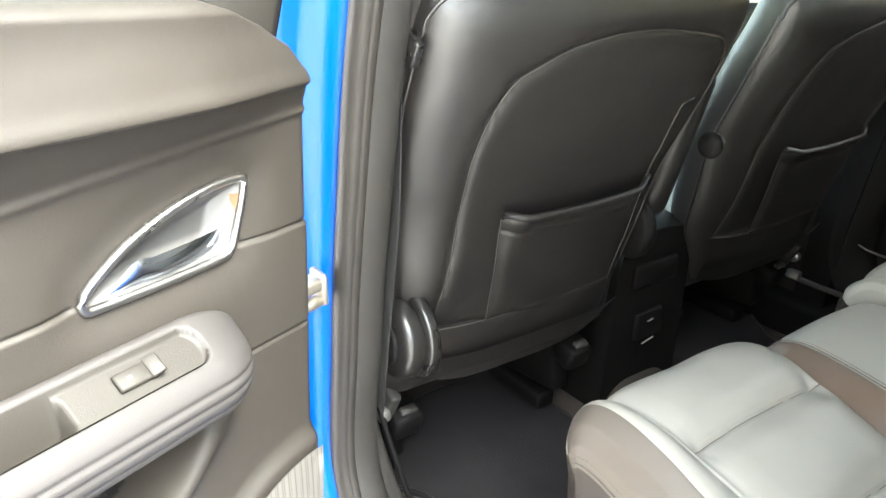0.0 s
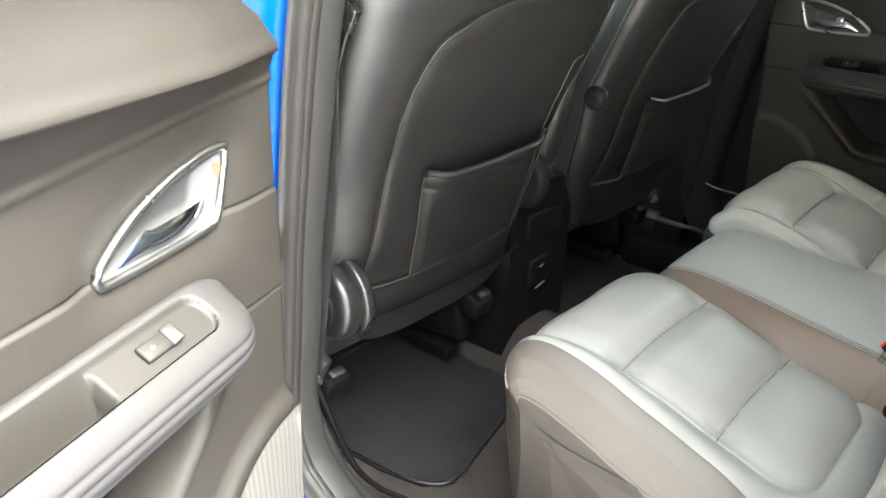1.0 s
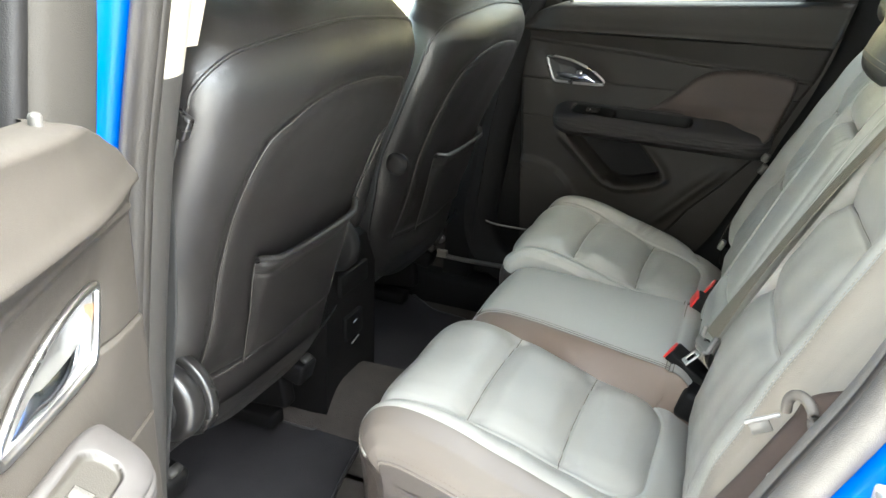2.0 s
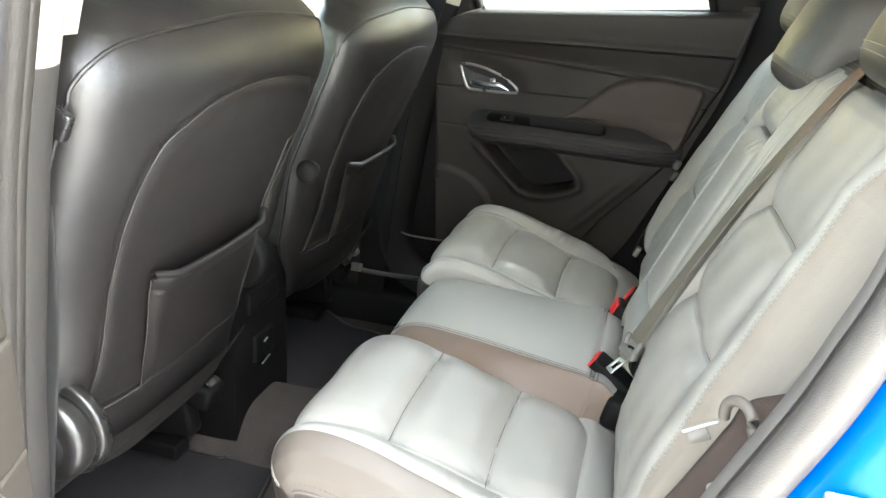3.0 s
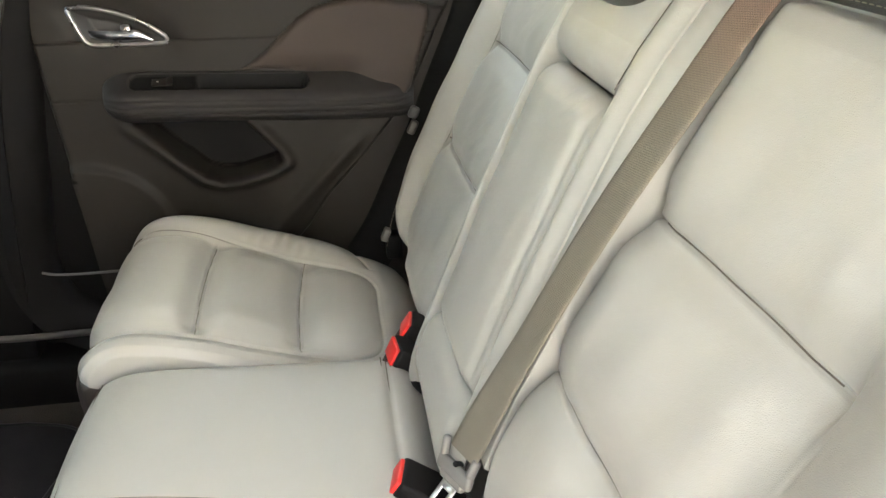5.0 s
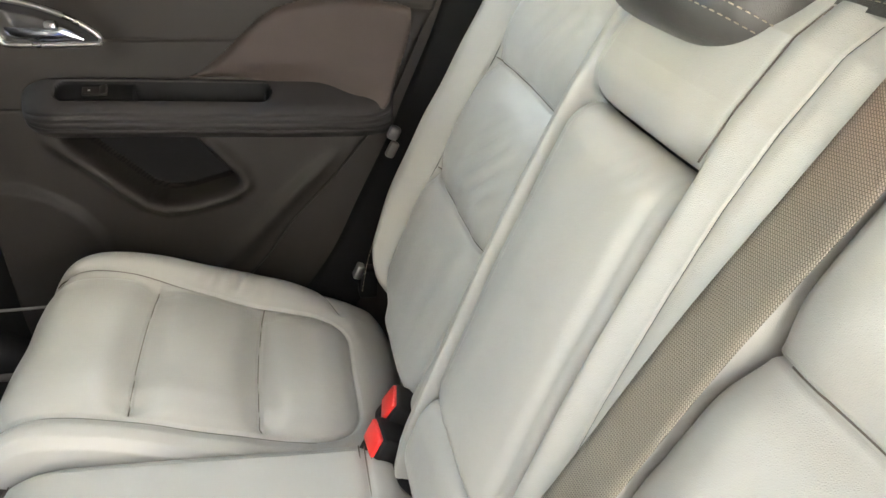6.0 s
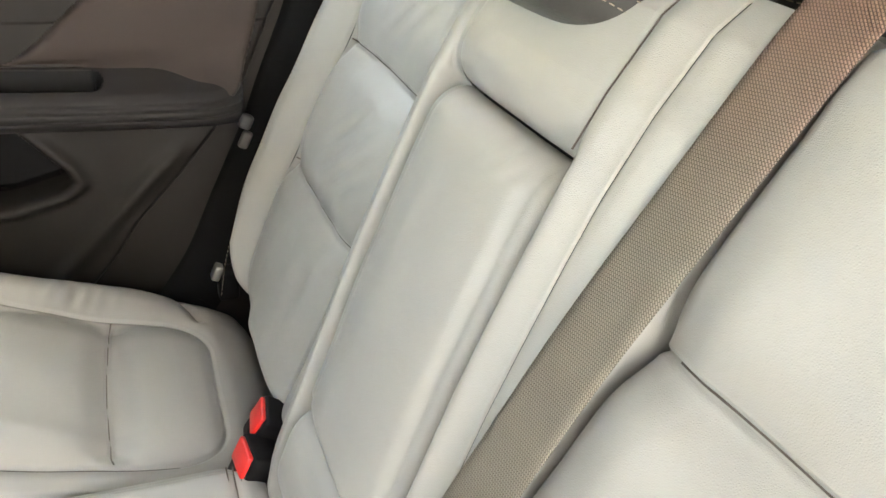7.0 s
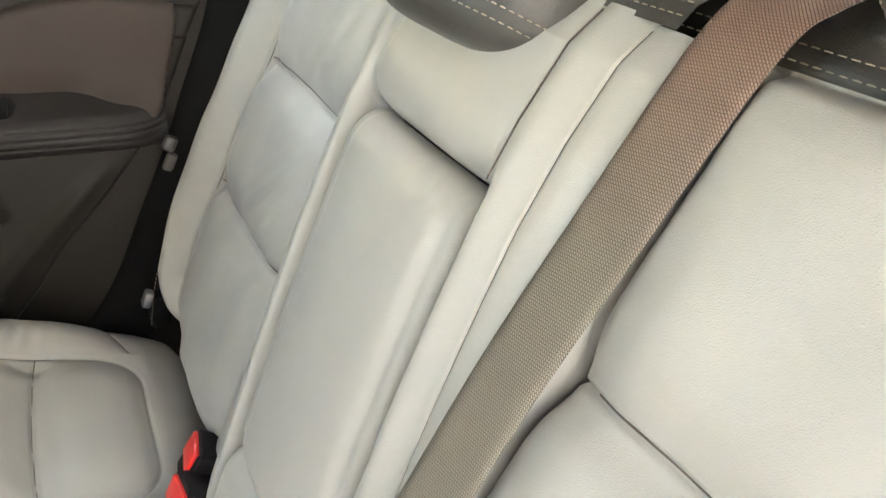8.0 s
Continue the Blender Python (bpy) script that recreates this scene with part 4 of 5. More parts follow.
    n += 0.0006 * np.sin(d * 40) * np.sin(h * 33)
    return n


def rear_door(label, place, near):
    door = thing("rear_door", label, "car door", group="rear doors")
    flip = near
    h = np.concatenate([np.linspace(0.44, 0.92, 130), np.linspace(0.9215, 1.262, 270)])
    u = np.linspace(0, 1, 260)
    hg, ug = np.meshgrid(h, u, indexing="ij")
    front = np.interp(hg, [0.44, 0.76, 0.93, 1.10, 1.17, 1.190, 1.216, 1.238, 1.252, 1.262], [0.035, 0.018, 0.006, -0.004, -0.008, -0.005, 0.008, 0.038, 0.070, 0.105])
    back = np.interp(hg, *REAR_EDGE)
    dg = front + (back - front) * ug
    lift = 0.035 * np.clip(dg / 0.75, 0, 1) * sm(1.05, 1.25, hg)
    n = door_relief(dg, hg)
    rim = np.minimum(dg - front, back - dg)
    n = n - 0.030 * (1 - np.sqrt(np.clip(1 - (1 - np.clip(rim / 0.014, 0, 1)) ** 2, 0, 1)))
    n = n - 0.030 * (1 - np.sqrt(np.clip(1 - (1 - np.clip((1.262 - hg) / 0.014, 0, 1)) ** 2, 0, 1)))
    part("inner_panel", grid("inner_panel", place(dg, n, hg + lift), flip=flip), DOOR_PLASTIC, door, "grained plastic inner door panel")

    # black sheet in the map pocket that paints the recess's shade
    pd, ph = np.meshgrid(np.linspace(0.125, 0.397, 420), np.linspace(0.795, 0.92, 230), indexing="ij")
    part("pocket_shade", grid_where("pocket_shade", place(pd, door_relief(pd, ph) + 0.002, ph), sd_poly(pd, ph, POCKET) < -0.008, not flip), TRIM_BLACK, door, "black sheet painting the shade inside the pocket")

    # shell behind the panel, painted outside
    outline = [(0.005, 0.44), (-0.005, 1.17), (0.04, 1.225), (0.10, 1.250), (0.745, 1.285), (0.685, 1.09), (0.605, 0.913), (0.460, 0.743), (0.22, 0.44)]
    for name, n0, n1, mat, lab in (("door_frame", -0.072, -0.100, BLUE, "blue painted door frame"), ("outer_skin", -0.103, -0.165, BLUE, "blue painted outer skin")):
        k = len(outline)
        od = np.array([o[0] for o in outline])
        oh = np.array([o[1] for o in outline])
        grow = 0.0 if name == "door_frame" else 0.012
        cd, ch = od.mean(), oh.mean()
        od, oh = od + np.sign(od - cd) * grow, oh + np.sign(oh - ch) * grow * 0.3
        verts = np.concatenate([place(od, n0, oh), place(od, n1, oh)])
        faces = [tuple(range(k)), tuple(range(2 * k - 1, k - 1, -1))] + [((i + 1) % k, i, k + i, k + (i + 1) % k) for i in range(k)]
        part(name, mesh_of(name, verts, faces, False), mat, door, lab)

    # window frame and glass
    frame_path = smooth_path([(0.062, 1.215), (0.046, 1.27), (0.026, 1.33), (0.004, 1.42), (0.000, 1.54), (0.06, 1.585), (0.30, 1.58), (0.56, 1.54), (0.66, 1.42), (0.715, 1.28)], 0.02)
    for off, half, n0, mat, name in ((0.0, 0.044, -0.022, POST_GREY, "window_frame"), (0.053, 0.009, -0.030, TRIM_BLACK, "window_seal")):
        t = np.gradient(frame_path, axis=0)
        t /= np.linalg.norm(t, axis=1)[:, None]
        inner = frame_path + off * np.stack([t[:, 1], -t[:, 0]], 1)
        side_v = np.stack([t[:, 1], -t[:, 0]], 1)
        ring = [place((inner + a * half * side_v)[:, 0], n0 + b * 0.014 - 0.06 * (inner[:, 1] - 1.21) * 0, (inner + a * half * side_v)[:, 1]) for a, b in ((-1, -1), (-1, 0.6), (-0.7, 1), (0.7, 1), (1, 0.6), (1, -1))]
        part(name, grid(name, np.array(ring), close_u=True), mat, door)
    gl = part("window_pane", mesh_of("window_pane", np.concatenate([place(np.array([0.06, 0.73, 0.60, 0.05]), -0.056, np.array([1.23, 1.27, 1.55, 1.57])), place(np.array([0.06, 0.73, 0.60, 0.05]), -0.060, np.array([1.23, 1.27, 1.55, 1.57]))]),
              [(0, 1, 2, 3), (7, 6, 5, 4), (0, 4, 5, 1), (1, 5, 6, 2), (2, 6, 7, 3), (3, 7, 4, 0)], False), DOOR_GLASS if near else TINTED_GLASS, door, "clear window glass")
    gl.visible_shadow = False
    part("belt_seal", tube(place(np.linspace(0.09, 0.74, 30), -0.050, np.linspace(1.252, 1.296, 30)), 0.008, 8), TRIM_BLACK, door, "black window seal")

    # handle
    hp = smooth_path(HANDLE, 0.004, closed=True)
    hp = np.vstack([hp, hp[:1]])
    part("handle_bezel", tube(place(hp[:, 0], np.full(len(hp), -0.004), hp[:, 1]), 0.0036, 10), CHROME, door, "satin chrome handle bezel")
    bd, bh = np.meshgrid(np.linspace(0.066, 0.224, 120), np.linspace(1.044, 1.110, 70), indexing="ij")
    bs = sd_poly(bd, bh, HANDLE)
    part("handle_bowl", grid_where("handle_bowl", place(bd, -0.005 - 0.017 * sm(0.0, 0.022, -bs), bh), bs < 0.001, not flip), BOWL_GREY, door, "grey handle bowl")
    lu, lv = np.linspace(0, 1, 40), np.linspace(0, 1, 16)
    ug, vg = np.meshgrid(lu, lv, indexing="ij")
    ld = 0.207 - 0.112 * ug
    low, high = 1.0490 + 0.001 * ug, 1.0525 + 0.021 * sm(0.0, 0.36, ug) - 0.002 * sm(0.36, 0.42, ug) + 0.002 * ug
    lh = low + (high - low) * vg
    ln = -0.010 + 0.011 * np.sin(np.pi * np.clip(ug * 0.9 + 0.05, 0, 1)) * np.sin(np.pi * np.clip(0.15 + 0.7 * vg, 0, 1)) - 0.006 * (1 - vg)
    part("handle_lever", grid("handle_lever", place(ld, ln, lh), flip=flip), DARK_CHROME, door, "polished chrome door lever")
    lug = place(np.array([0.155]), -0.012, np.array([1.072]))[0]
    if not near:
        part("lever_pivot", rbox((0.012, 0.018, 0.018), 0.004, 2, Matrix.Translation(lug)), CHROME, door)
    if near:
        strip = place(np.array([[0.0765, 0.0812], [0.0825, 0.0862]]), np.array([[-0.004, -0.009], [-0.004, -0.009]]), np.array([[1.099, 1.099], [1.064, 1.064]]))
        part("lock_marker", grid("lock_marker", strip, flip=flip), AMBER, door, "small orange lock marker")

    # armrest
    dd = np.concatenate([np.linspace(0.0, 0.06, 40) ** 1.6 / 0.06**0.6, np.linspace(0.062, 0.534, 210)]) + 0.100
    sec = smooth_path([(-0.004, 1.003), (0.001, 1.009), (0.007, 1.012), (0.014, 1.010), (0.028, 1.001), (0.042, 0.992), (0.051, 0.985), (0.057, 0.976), (0.059, 0.965), (0.056, 0.952), (0.047, 0.940), (0.028, 0.930), (-0.004, 0.925)], 0.0012)
    up, sag = (0.010, 0.004) if near else (-0.006, 0.012)
    sg_, dg_ = np.meshgrid(np.arange(len(sec)), dd, indexing="ij")
    sn, sh = sec[sg_][..., 0], sec[sg_][..., 1]
    tip = np.sqrt(np.clip(1 - (1 - np.clip((dg_ - 0.100) / 0.055, 0, 1)) ** 2, 0, 1))
    tail = np.sqrt(np.clip(1 - np.clip((dg_ - 0.56) / 0.0745, 0, 1) ** 2, 0, 1))
    nn = sn * (0.02 + 0.98 * tip) * tail
    hh = 0.966 + up + (sh - 0.966) * (0.30 + 0.70 * tip) - sag * sm(0.12, 0.60, dg_)
    well = sd_box(dg_, nn, 0.300, 0.0285, 0.150, 0.0165, 0.015)
    hh = hh - 0.006 * sm(0.0, 0.004, -well) * (sh > 0.985)
    cup = sd_box(dg_, nn, 0.350, 0.0285, 0.092, 0.0145, 0.008)
    hh = hh - 0.034 * sm(0.0, 0.006, -cup) * (sh > 0.985)
    # two stitched grooves along its front
    for lev in (0.972, 0.962, 0.950):
        nn = nn - 0.0018 * np.exp(-(((sh - lev) / 0.0022) ** 2)) * tip
    arm = part("armrest", grid("armrest", place(dg_, nn, hh), flip=flip), ARM_PAD, door, "padded stitched armrest with a pull cup")
    # lining and plate: far door uses a black copy for the trough's shade
    lining = grid_where("cup_lining", place(dg_, nn, hh + 0.0012), (well < -0.001) & (sh > 0.985) & (dg_ > 0.260), flip)
    part("cup_lining", lining, SWITCH_PLASTIC if near else TRIM_BLACK, arm, "brown plastic lining of the pull cup, far one darkened as shaded")
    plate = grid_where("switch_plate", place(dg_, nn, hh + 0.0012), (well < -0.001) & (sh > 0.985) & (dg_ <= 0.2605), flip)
    part("switch_plate", plate, SWITCH_PLASTIC if near else TRIM_BLACK, arm, "plastic switch plate, far one darkened as shaded")
    centre = place(np.array([0.206]), 0.0285, np.array([0.9978 + up]))[0]
    turn = Matrix.Translation(centre) @ Matrix.Rotation(math.atan2(NEAR_D[1], NEAR_D[0]) if near else math.pi / 2, 4, "Z") @ Matrix.Rotation(-0.57, 4, "X")
    part("window_switch", rbox((0.034, 0.015, 0.0045), 0.0018, 2, turn), SWITCH_PLASTIC, arm, "rocker window switch")
    part("switch_lip", rbox((0.011, 0.0165, 0.0026), 0.0011, 2, turn @ Matrix.Translation((-0.012, 0, 0.0035)) @ Matrix.Rotation(0.30, 4, "Y")), SWITCH_PLASTIC, arm)
    part("switch_mark", rbox((0.0035, 0.0025, 0.001), 0.0004, 1, turn @ Matrix.Translation((0.007, 0, 0.0024))), WHITE, arm, "white switch mark")

    # padded wing behind the armrest
    wd, wh = np.meshgrid(np.linspace(0.245, 0.66, 120), np.linspace(0.945, 1.122, 70), indexing="ij")
    ws = sd_poly(wd, wh, WING)
    lean = 0.010 + 0.008 * sm(0.99, 1.03, wh) + 0.032 * (1 - sm(0.955, 1.045, wh)) ** 1.4 * sm(0.50, 0.58, wd)
    lean = lean * (1 - 0.85 * sm(0.46, 0.40, wd) * sm(1.012, 0.996, wh))
    edge = np.sqrt(np.clip(1 - (1 - np.clip(-ws / 0.012, 0, 1)) ** 2, 0, 1))
    wn_ = np.where(ws < 0, lean * edge, -0.02 - 0.5 * np.clip(ws, 0, 0.1))
    part("wing_pad", grid("wing_pad", place(wd, wn_, wh), flip=not flip), DOOR_PAD, door, "padded cloth wing above the armrest")

    # lock pin
    pin = place(np.array([0.122]), 0.004, np.array([1.268]))[0]
    part("lock_pin", disc(0.0046, 0.030, Matrix.Translation(pin - np.array([0, 0, 0.008])), 20, 0.003), TRIM_GREY, door, "grey lock pin")
    part("pin_collar", disc(0.009, 0.006, Matrix.Translation(pin - np.array([0, 0, 0.018])), 24, 0.002), DOOR_PLASTIC, door)

    # speaker grille, rows of small holes near; far one darkened with door plastic for shade
    rr, aa = np.meshgrid(np.linspace(0.0, 0.136, 20), np.linspace(0, 2 * np.pi, 60), indexing="ij")
    gd, gh = 0.035 + rr * np.cos(aa), 0.690 + rr * np.sin(aa)
    gd = np.maximum(gd, np.interp(gh, [0.44, 0.76, 0.93], [0.037, 0.020, 0.008]) + 0.004)
    part("speaker_grille", grid("speaker_grille", place(gd, door_relief(gd, gh) + 0.0022, gh), flip=near), GRILLE if near else DOOR_PLASTIC, door, "speaker grille, perforated near, plain and darkened far")
    return door


GRILLE = material("speaker_mesh", (0.10, 0.092, 0.082), rough=0.55, vary=0.1, scale=8)
gn, gk = GRILLE.node_tree.nodes, GRILLE.node_tree.links
g_at = gn.new("ShaderNodeTexCoord")
g_cell = gn.new("ShaderNodeTexVoronoi")
g_cell.inputs["Scale"].default_value, g_cell.inputs["Randomness"].default_value = 380, 0.0
gk.new(g_at.outputs["Object"], g_cell.inputs["Vector"])
g_hole = gn.new("ShaderNodeMapRange")
g_hole.inputs["From Min"].default_value, g_hole.inputs["From Max"].default_value = 0.25, 0.42
g_hole.inputs["To Min"].default_value, g_hole.inputs["To Max"].default_value = 0.15, 1.0
gk.new(g_cell.outputs["Distance"], g_hole.inputs["Value"])
g_mix = gn.new("ShaderNodeMix")
g_mix.data_type, g_mix.blend_type = "RGBA", "MULTIPLY"
g_mix.inputs["Factor"].default_value = 1.0
gk.new(gn["Principled BSDF"].inputs["Base Color"].links[0].from_socket, g_mix.inputs["A"])
gk.new(g_hole.outputs["Result"], g_mix.inputs["B"])
gk.new(g_mix.outputs["Result"], gn["Principled BSDF"].inputs["Base Color"])

near_door = rear_door("open blue rear car door with grey grained inner panel, armrest and chrome handle", near_map, True)
far_door = rear_door("closed rear car door with dark grained inner panel, armrest and chrome handle", far_map, False)

# ---- front seats ----
REAR_LINE = smooth_path([(0.805, 0.60), (0.775, 0.68), (0.749, 0.78), (0.724, 0.86), (0.699, 0.95), (0.668, 1.02), (0.640, 1.08), (0.615, 1.14), (0.600, 1.19), (0.600, 1.225), (0.612, 1.255), (0.635, 1.280), (0.668, 1.297), (0.700, 1.304)], 0.004)
SEAT_PANEL = [(-0.197, 0.764), (-0.191, 0.83), (-0.190, 0.90), (-0.194, 0.97), (-0.201, 1.04), (-0.197, 1.095), (-0.180, 1.138), (-0.150, 1.157), (-0.110, 1.175), (-0.05, 1.186), (0.0, 1.188), (0.05, 1.186), (0.11, 1.178), (0.165, 1.165), (0.195, 1.14), (0.206, 1.09), (0.205, 1.03), (0.198, 0.95), (0.190, 0.85), (0.188, 0.764)]


def seat_half(z):
    return np.interp(z, [0.60, 0.66, 0.776, 0.955, 1.10, 1.18, 1.22, 1.25, 1.272, 1.288, 1.298, 1.304], [0.165, 0.195, 0.218, 0.240, 0.252, 0.252, 0.246, 0.232, 0.210, 0.178, 0.13, 0.02])


def seat_side(z, x):
    """Half width at the side on which x lies; the door side of the bolster is the fuller one."""
    return seat_half(z) * np.where(x < 0, 1.0 + 0.13 * sm(0.64, 0.80, z) * sm(1.30, 1.20, z), 1.0)


def seat_deep(z):
    return np.interp(z, [0.56, 0.70, 0.90, 1.10, 1.22, 1.26, 1.285, 1.298, 1.304], [0.10, 0.14, 0.17, 0.165, 0.15, 0.13, 0.09, 0.05, 0.01])


def front_seat(xc, label):
    seat = thing("car_seat", label, "car seat", group="front seats")
    out = 1 if xc > 0 else -1
    e1, e2 = 0.64, 0.72
    sgp = lambda c, p: np.sign(c) * np.abs(c) ** p

    def rear(x, z, up=0.0):
        """A place on the rear face; x from the seat's middle."""
        x, z = np.broadcast_arrays(np.asarray(x, float), np.asarray(z, float))
        w, dp = seat_side(z, x), seat_deep(z)
        c = np.clip(np.abs(x) / w, 0, 0.999) ** (1 / e1)
        f = dp / 2 * (1 - np.sqrt(1 - c * c) ** e2)
        p = np.stack([xc + x, np.interp(z, REAR_LINE[:, 1], REAR_LINE[:, 0]) + 0.88 * (f - up), z - 0.47 * up + 0.30 * f], -1)
        return p

    zs = np.concatenate([np.linspace(0.648, 1.20, 150), 1.20 + 0.104 * np.sin(np.linspace(0.01, 1, 70) * np.pi / 2)])
    th = np.linspace(0, 2 * np.pi, 220, endpoint=False)
    tg, zg = np.meshgrid(th, zs, indexing="ij")
    w, dp = seat_side(zg, np.cos(tg)), seat_deep(zg)
    px = w * sgp(np.cos(tg), e1)
    f = dp / 2 * (1 + sgp(np.sin(tg), e2))
    onrear = np.sin(tg) < 0
    d = sd_poly(px, zg, SEAT_PANEL)
    f = f - np.where(onrear, groove(d, 0.0035, 0.0035, 0.0022, 0.010) - 0.005 * sm(0, 0.06, -d), 0)
    f = f - np.where(onrear, 0.0015 * np.sin(px * 31 + zg * 17) * np.sin(zg * 29 - px * 11), 0)
    pos = np.stack([xc + px, np.interp(zg, REAR_LINE[:, 1], REAR_LINE[:, 0]) + 0.88 * f, zg + 0.30 * f], -1)
    back = part("backrest", grid("backrest", pos, close_u=True, flip=True), LEATHER_DARK, seat, "dark leather seat back")

    # piping round the edge between back and side
    for s in (-1, 1):
        zz = np.linspace(0.72, 1.18, 120)
        th0 = -0.12
        q = np.stack([xc + s * seat_side(zz, s) * math.cos(th0) ** e1, np.interp(zz, REAR_LINE[:, 1], REAR_LINE[:, 0]) + 0.88 * seat_deep(zz) / 2 * (1 - abs(math.sin(th0)) ** e2), zz + 0.30 * seat_deep(zz) / 2 * (1 - abs(math.sin(th0)) ** e2)], -1)
        part("piping", tube(q, 0.0026), LEATHER_DARK, back, "thin leather piping")
    over = smooth_path([(-0.2505, 1.175), (-0.2465, 1.20), (-0.234, 1.225), (-0.205, 1.246), (-0.145, 1.259), (-0.06, 1.267), (0.0, 1.269), (0.06, 1.267), (0.145, 1.259), (0.205, 1.246), (0.234, 1.225), (0.2465, 1.20), (0.2505, 1.175)], 0.006)
    over[:, 0] *= seat_side(over[:, 1], over[:, 0]) / seat_half(over[:, 1])
    part("piping", tube(rear(over[:, 0], over[:, 1], 0.001), 0.0026), LEATHER_DARK, back, "thin leather piping")
    loop = smooth_path(SEAT_PANEL, 0.006)
    part("seam_thread", tube(rear(loop[:, 0], loop[:, 1], 0.0004), 0.0010, 6), SEAM_GREY, back, "pale seam thread")

    # map pocket
    ug, zg2 = np.meshgrid(np.linspace(0, 1, 50), np.linspace(0.760, 0.952, 60), indexing="ij")
    t = (zg2 - 0.760) / 0.192
    x_left = -0.106 - 0.022 * t
    xg = x_left + (0.156 - x_left) * ug
    rim = np.minimum.reduce([xg - x_left, 0.156 - xg, zg2 - 0.760])
    upv = 0.001 + 0.006 * sm(0, 0.02, rim) + 0.012 * t**3 * sm(0, 0.04, rim) + 0.0015 * np.sin(xg * 40 + zg2 * 60)
    hem = np.exp(-(((zg2 - 0.944) / 0.010) ** 2))
    part("map_pocket", grid("map_pocket", rear(xg, zg2, upv + 0.003 * hem - 0.002 * np.exp(-(((zg2 - 0.926) / 0.003) ** 2)))), LEATHER_DARK, seat, "dark leather map pocket")
    line = np.linspace(-0.129, 0.157, 60)
    bow = 0.013 * sm(0, 0.04, np.minimum(line + 0.129, 0.157 - line))
    part("pocket_hem", tube(rear(line, 0.951 + 0.004 * np.abs(line / 0.15), 0.006 + bow), 0.0052, 10), LEATHER_DARK, seat, "rolled pocket hem")
    zz = np.linspace(0.760, 0.945, 50)
    for x_low, x_high in ((-0.106, -0.128), (0.156, 0.156)):
        part("pocket_seam", tube(rear(x_low + (x_high - x_low) * (zz - 0.760) / 0.192, zz, 0.003), 0.0010), SEAM_GREY, seat)
    xs = np.linspace(-0.205, 0.195, 70)
    part("pocket_seam", tube(rear(xs, 0.762 + 0.010 * (xs + 0.2), 0.0008), 0.0010), SEAM_GREY, seat, "pale seam under the pocket")
    welt = smooth_path([(0.156, 0.950), (0.150, 1.01), (0.144, 1.070), (0.148, 1.076), (0.170, 1.080)], 0.005)
    part("pocket_seam", tube(rear(welt[:, 0], welt[:, 1], 0.0008), 0.0013), SEAM_GREY, seat)

    # headrest and posts
    for dx in (-0.06, 0.06):
        part("headrest_post", disc(0.006, 0.10, Matrix.Translation((xc + dx, 0.690, 1.325)) @ Matrix.Rotation(0.35, 4, "X"), 14, 0), STEEL, seat, "steel headrest post")
        part("post_collar", disc(0.014, 0.014, Matrix.Translation((xc + dx, 0.697, 1.306)) @ Matrix.Rotation(0.35, 4, "X"), 18, 0.003), TRIM_BLACK, seat)
    u, v = np.meshgrid(np.linspace(0, 2 * np.pi, 48, endpoint=False), np.linspace(-np.pi / 2, np.pi / 2, 26), indexing="ij")
    hx, hy, hz = 0.125 * sgp(np.cos(v), 0.5) * sgp(np.cos(u), 0.6), 0.055 * sgp(np.cos(v), 0.5) * sgp(np.sin(u), 0.8), 0.085 * sgp(np.sin(v), 0.6)
    part("headrest_pad", grid("headrest_pad", np.stack([xc + hx, 0.672 + hy - 0.3 * hz, 1.412 + hz], -1), close_u=True), LEATHER_DARK, seat, "dark leather headrest")

    # cushion, frame, rails
    cu = rbox((0.50, 0.50, 0.16), 0.05, 4, Matrix.Translation((xc, 1.06, 0.725)) @ Matrix.Rotation(radians(8), 4, "X"))
    part("seat_cushion", cu, LEATHER_DARK, seat, "dark leather seat cushion")
    skirt_x, skirt_t = np.meshgrid(np.linspace(-0.205, 0.205, 30), np.linspace(0, 1, 20), indexing="ij")
    sk = np.stack([xc + skirt_x * (1 - 0.12 * skirt_t), 0.752 + 0.032 * skirt_t + 0.02 * (skirt_x / 0.2) ** 4, 0.715 - 0.056 * skirt_t], -1)
    part("lower_skirt", grid("lower_skirt", sk), LEATHER_DARK, seat, "dark leather lower skirt")
    part("seat_base", rbox((0.40, 0.30, 0.14), 0.02, 2, Matrix.Translation((xc, 1.27, 0.57))), TRIM_BLACK, seat, "black seat base")
    for dx in (-0.19, 0.19):
        rail = rbox((0.045, 0.56, 0.035), 0.006, 2, Matrix.Translation((xc + dx, 1.20, 0.415)))
        part("seat_rail", rail, TRIM_BLACK, seat, "black seat rail")
        cap = rbox((0.055, 0.055, 0.050), 0.010, 2, Matrix.Translation((xc + dx, 0.862, 0.560)) @ Matrix.Rotation(0.3, 4, "X"))
        part("rail_cap", cap, TRIM_BLACK, seat, "black plastic rail cap")
        part("rail_tab", rbox((0.030, 0.016, 0.010), 0.003, 1, Matrix.Translation((xc + dx, 0.840, 0.586)) @ Matrix.Rotation(0.5, 4, "X")), TRIM_GREY, seat, "grey rail tab")
        part("seat_leg", rbox((0.04, 0.34, 0.16), 0.01, 2, Matrix.Translation((xc + dx, 1.06, 0.520)) @ Matrix.Rotation(-0.12, 4, "X")), TRIM_BLACK, seat)
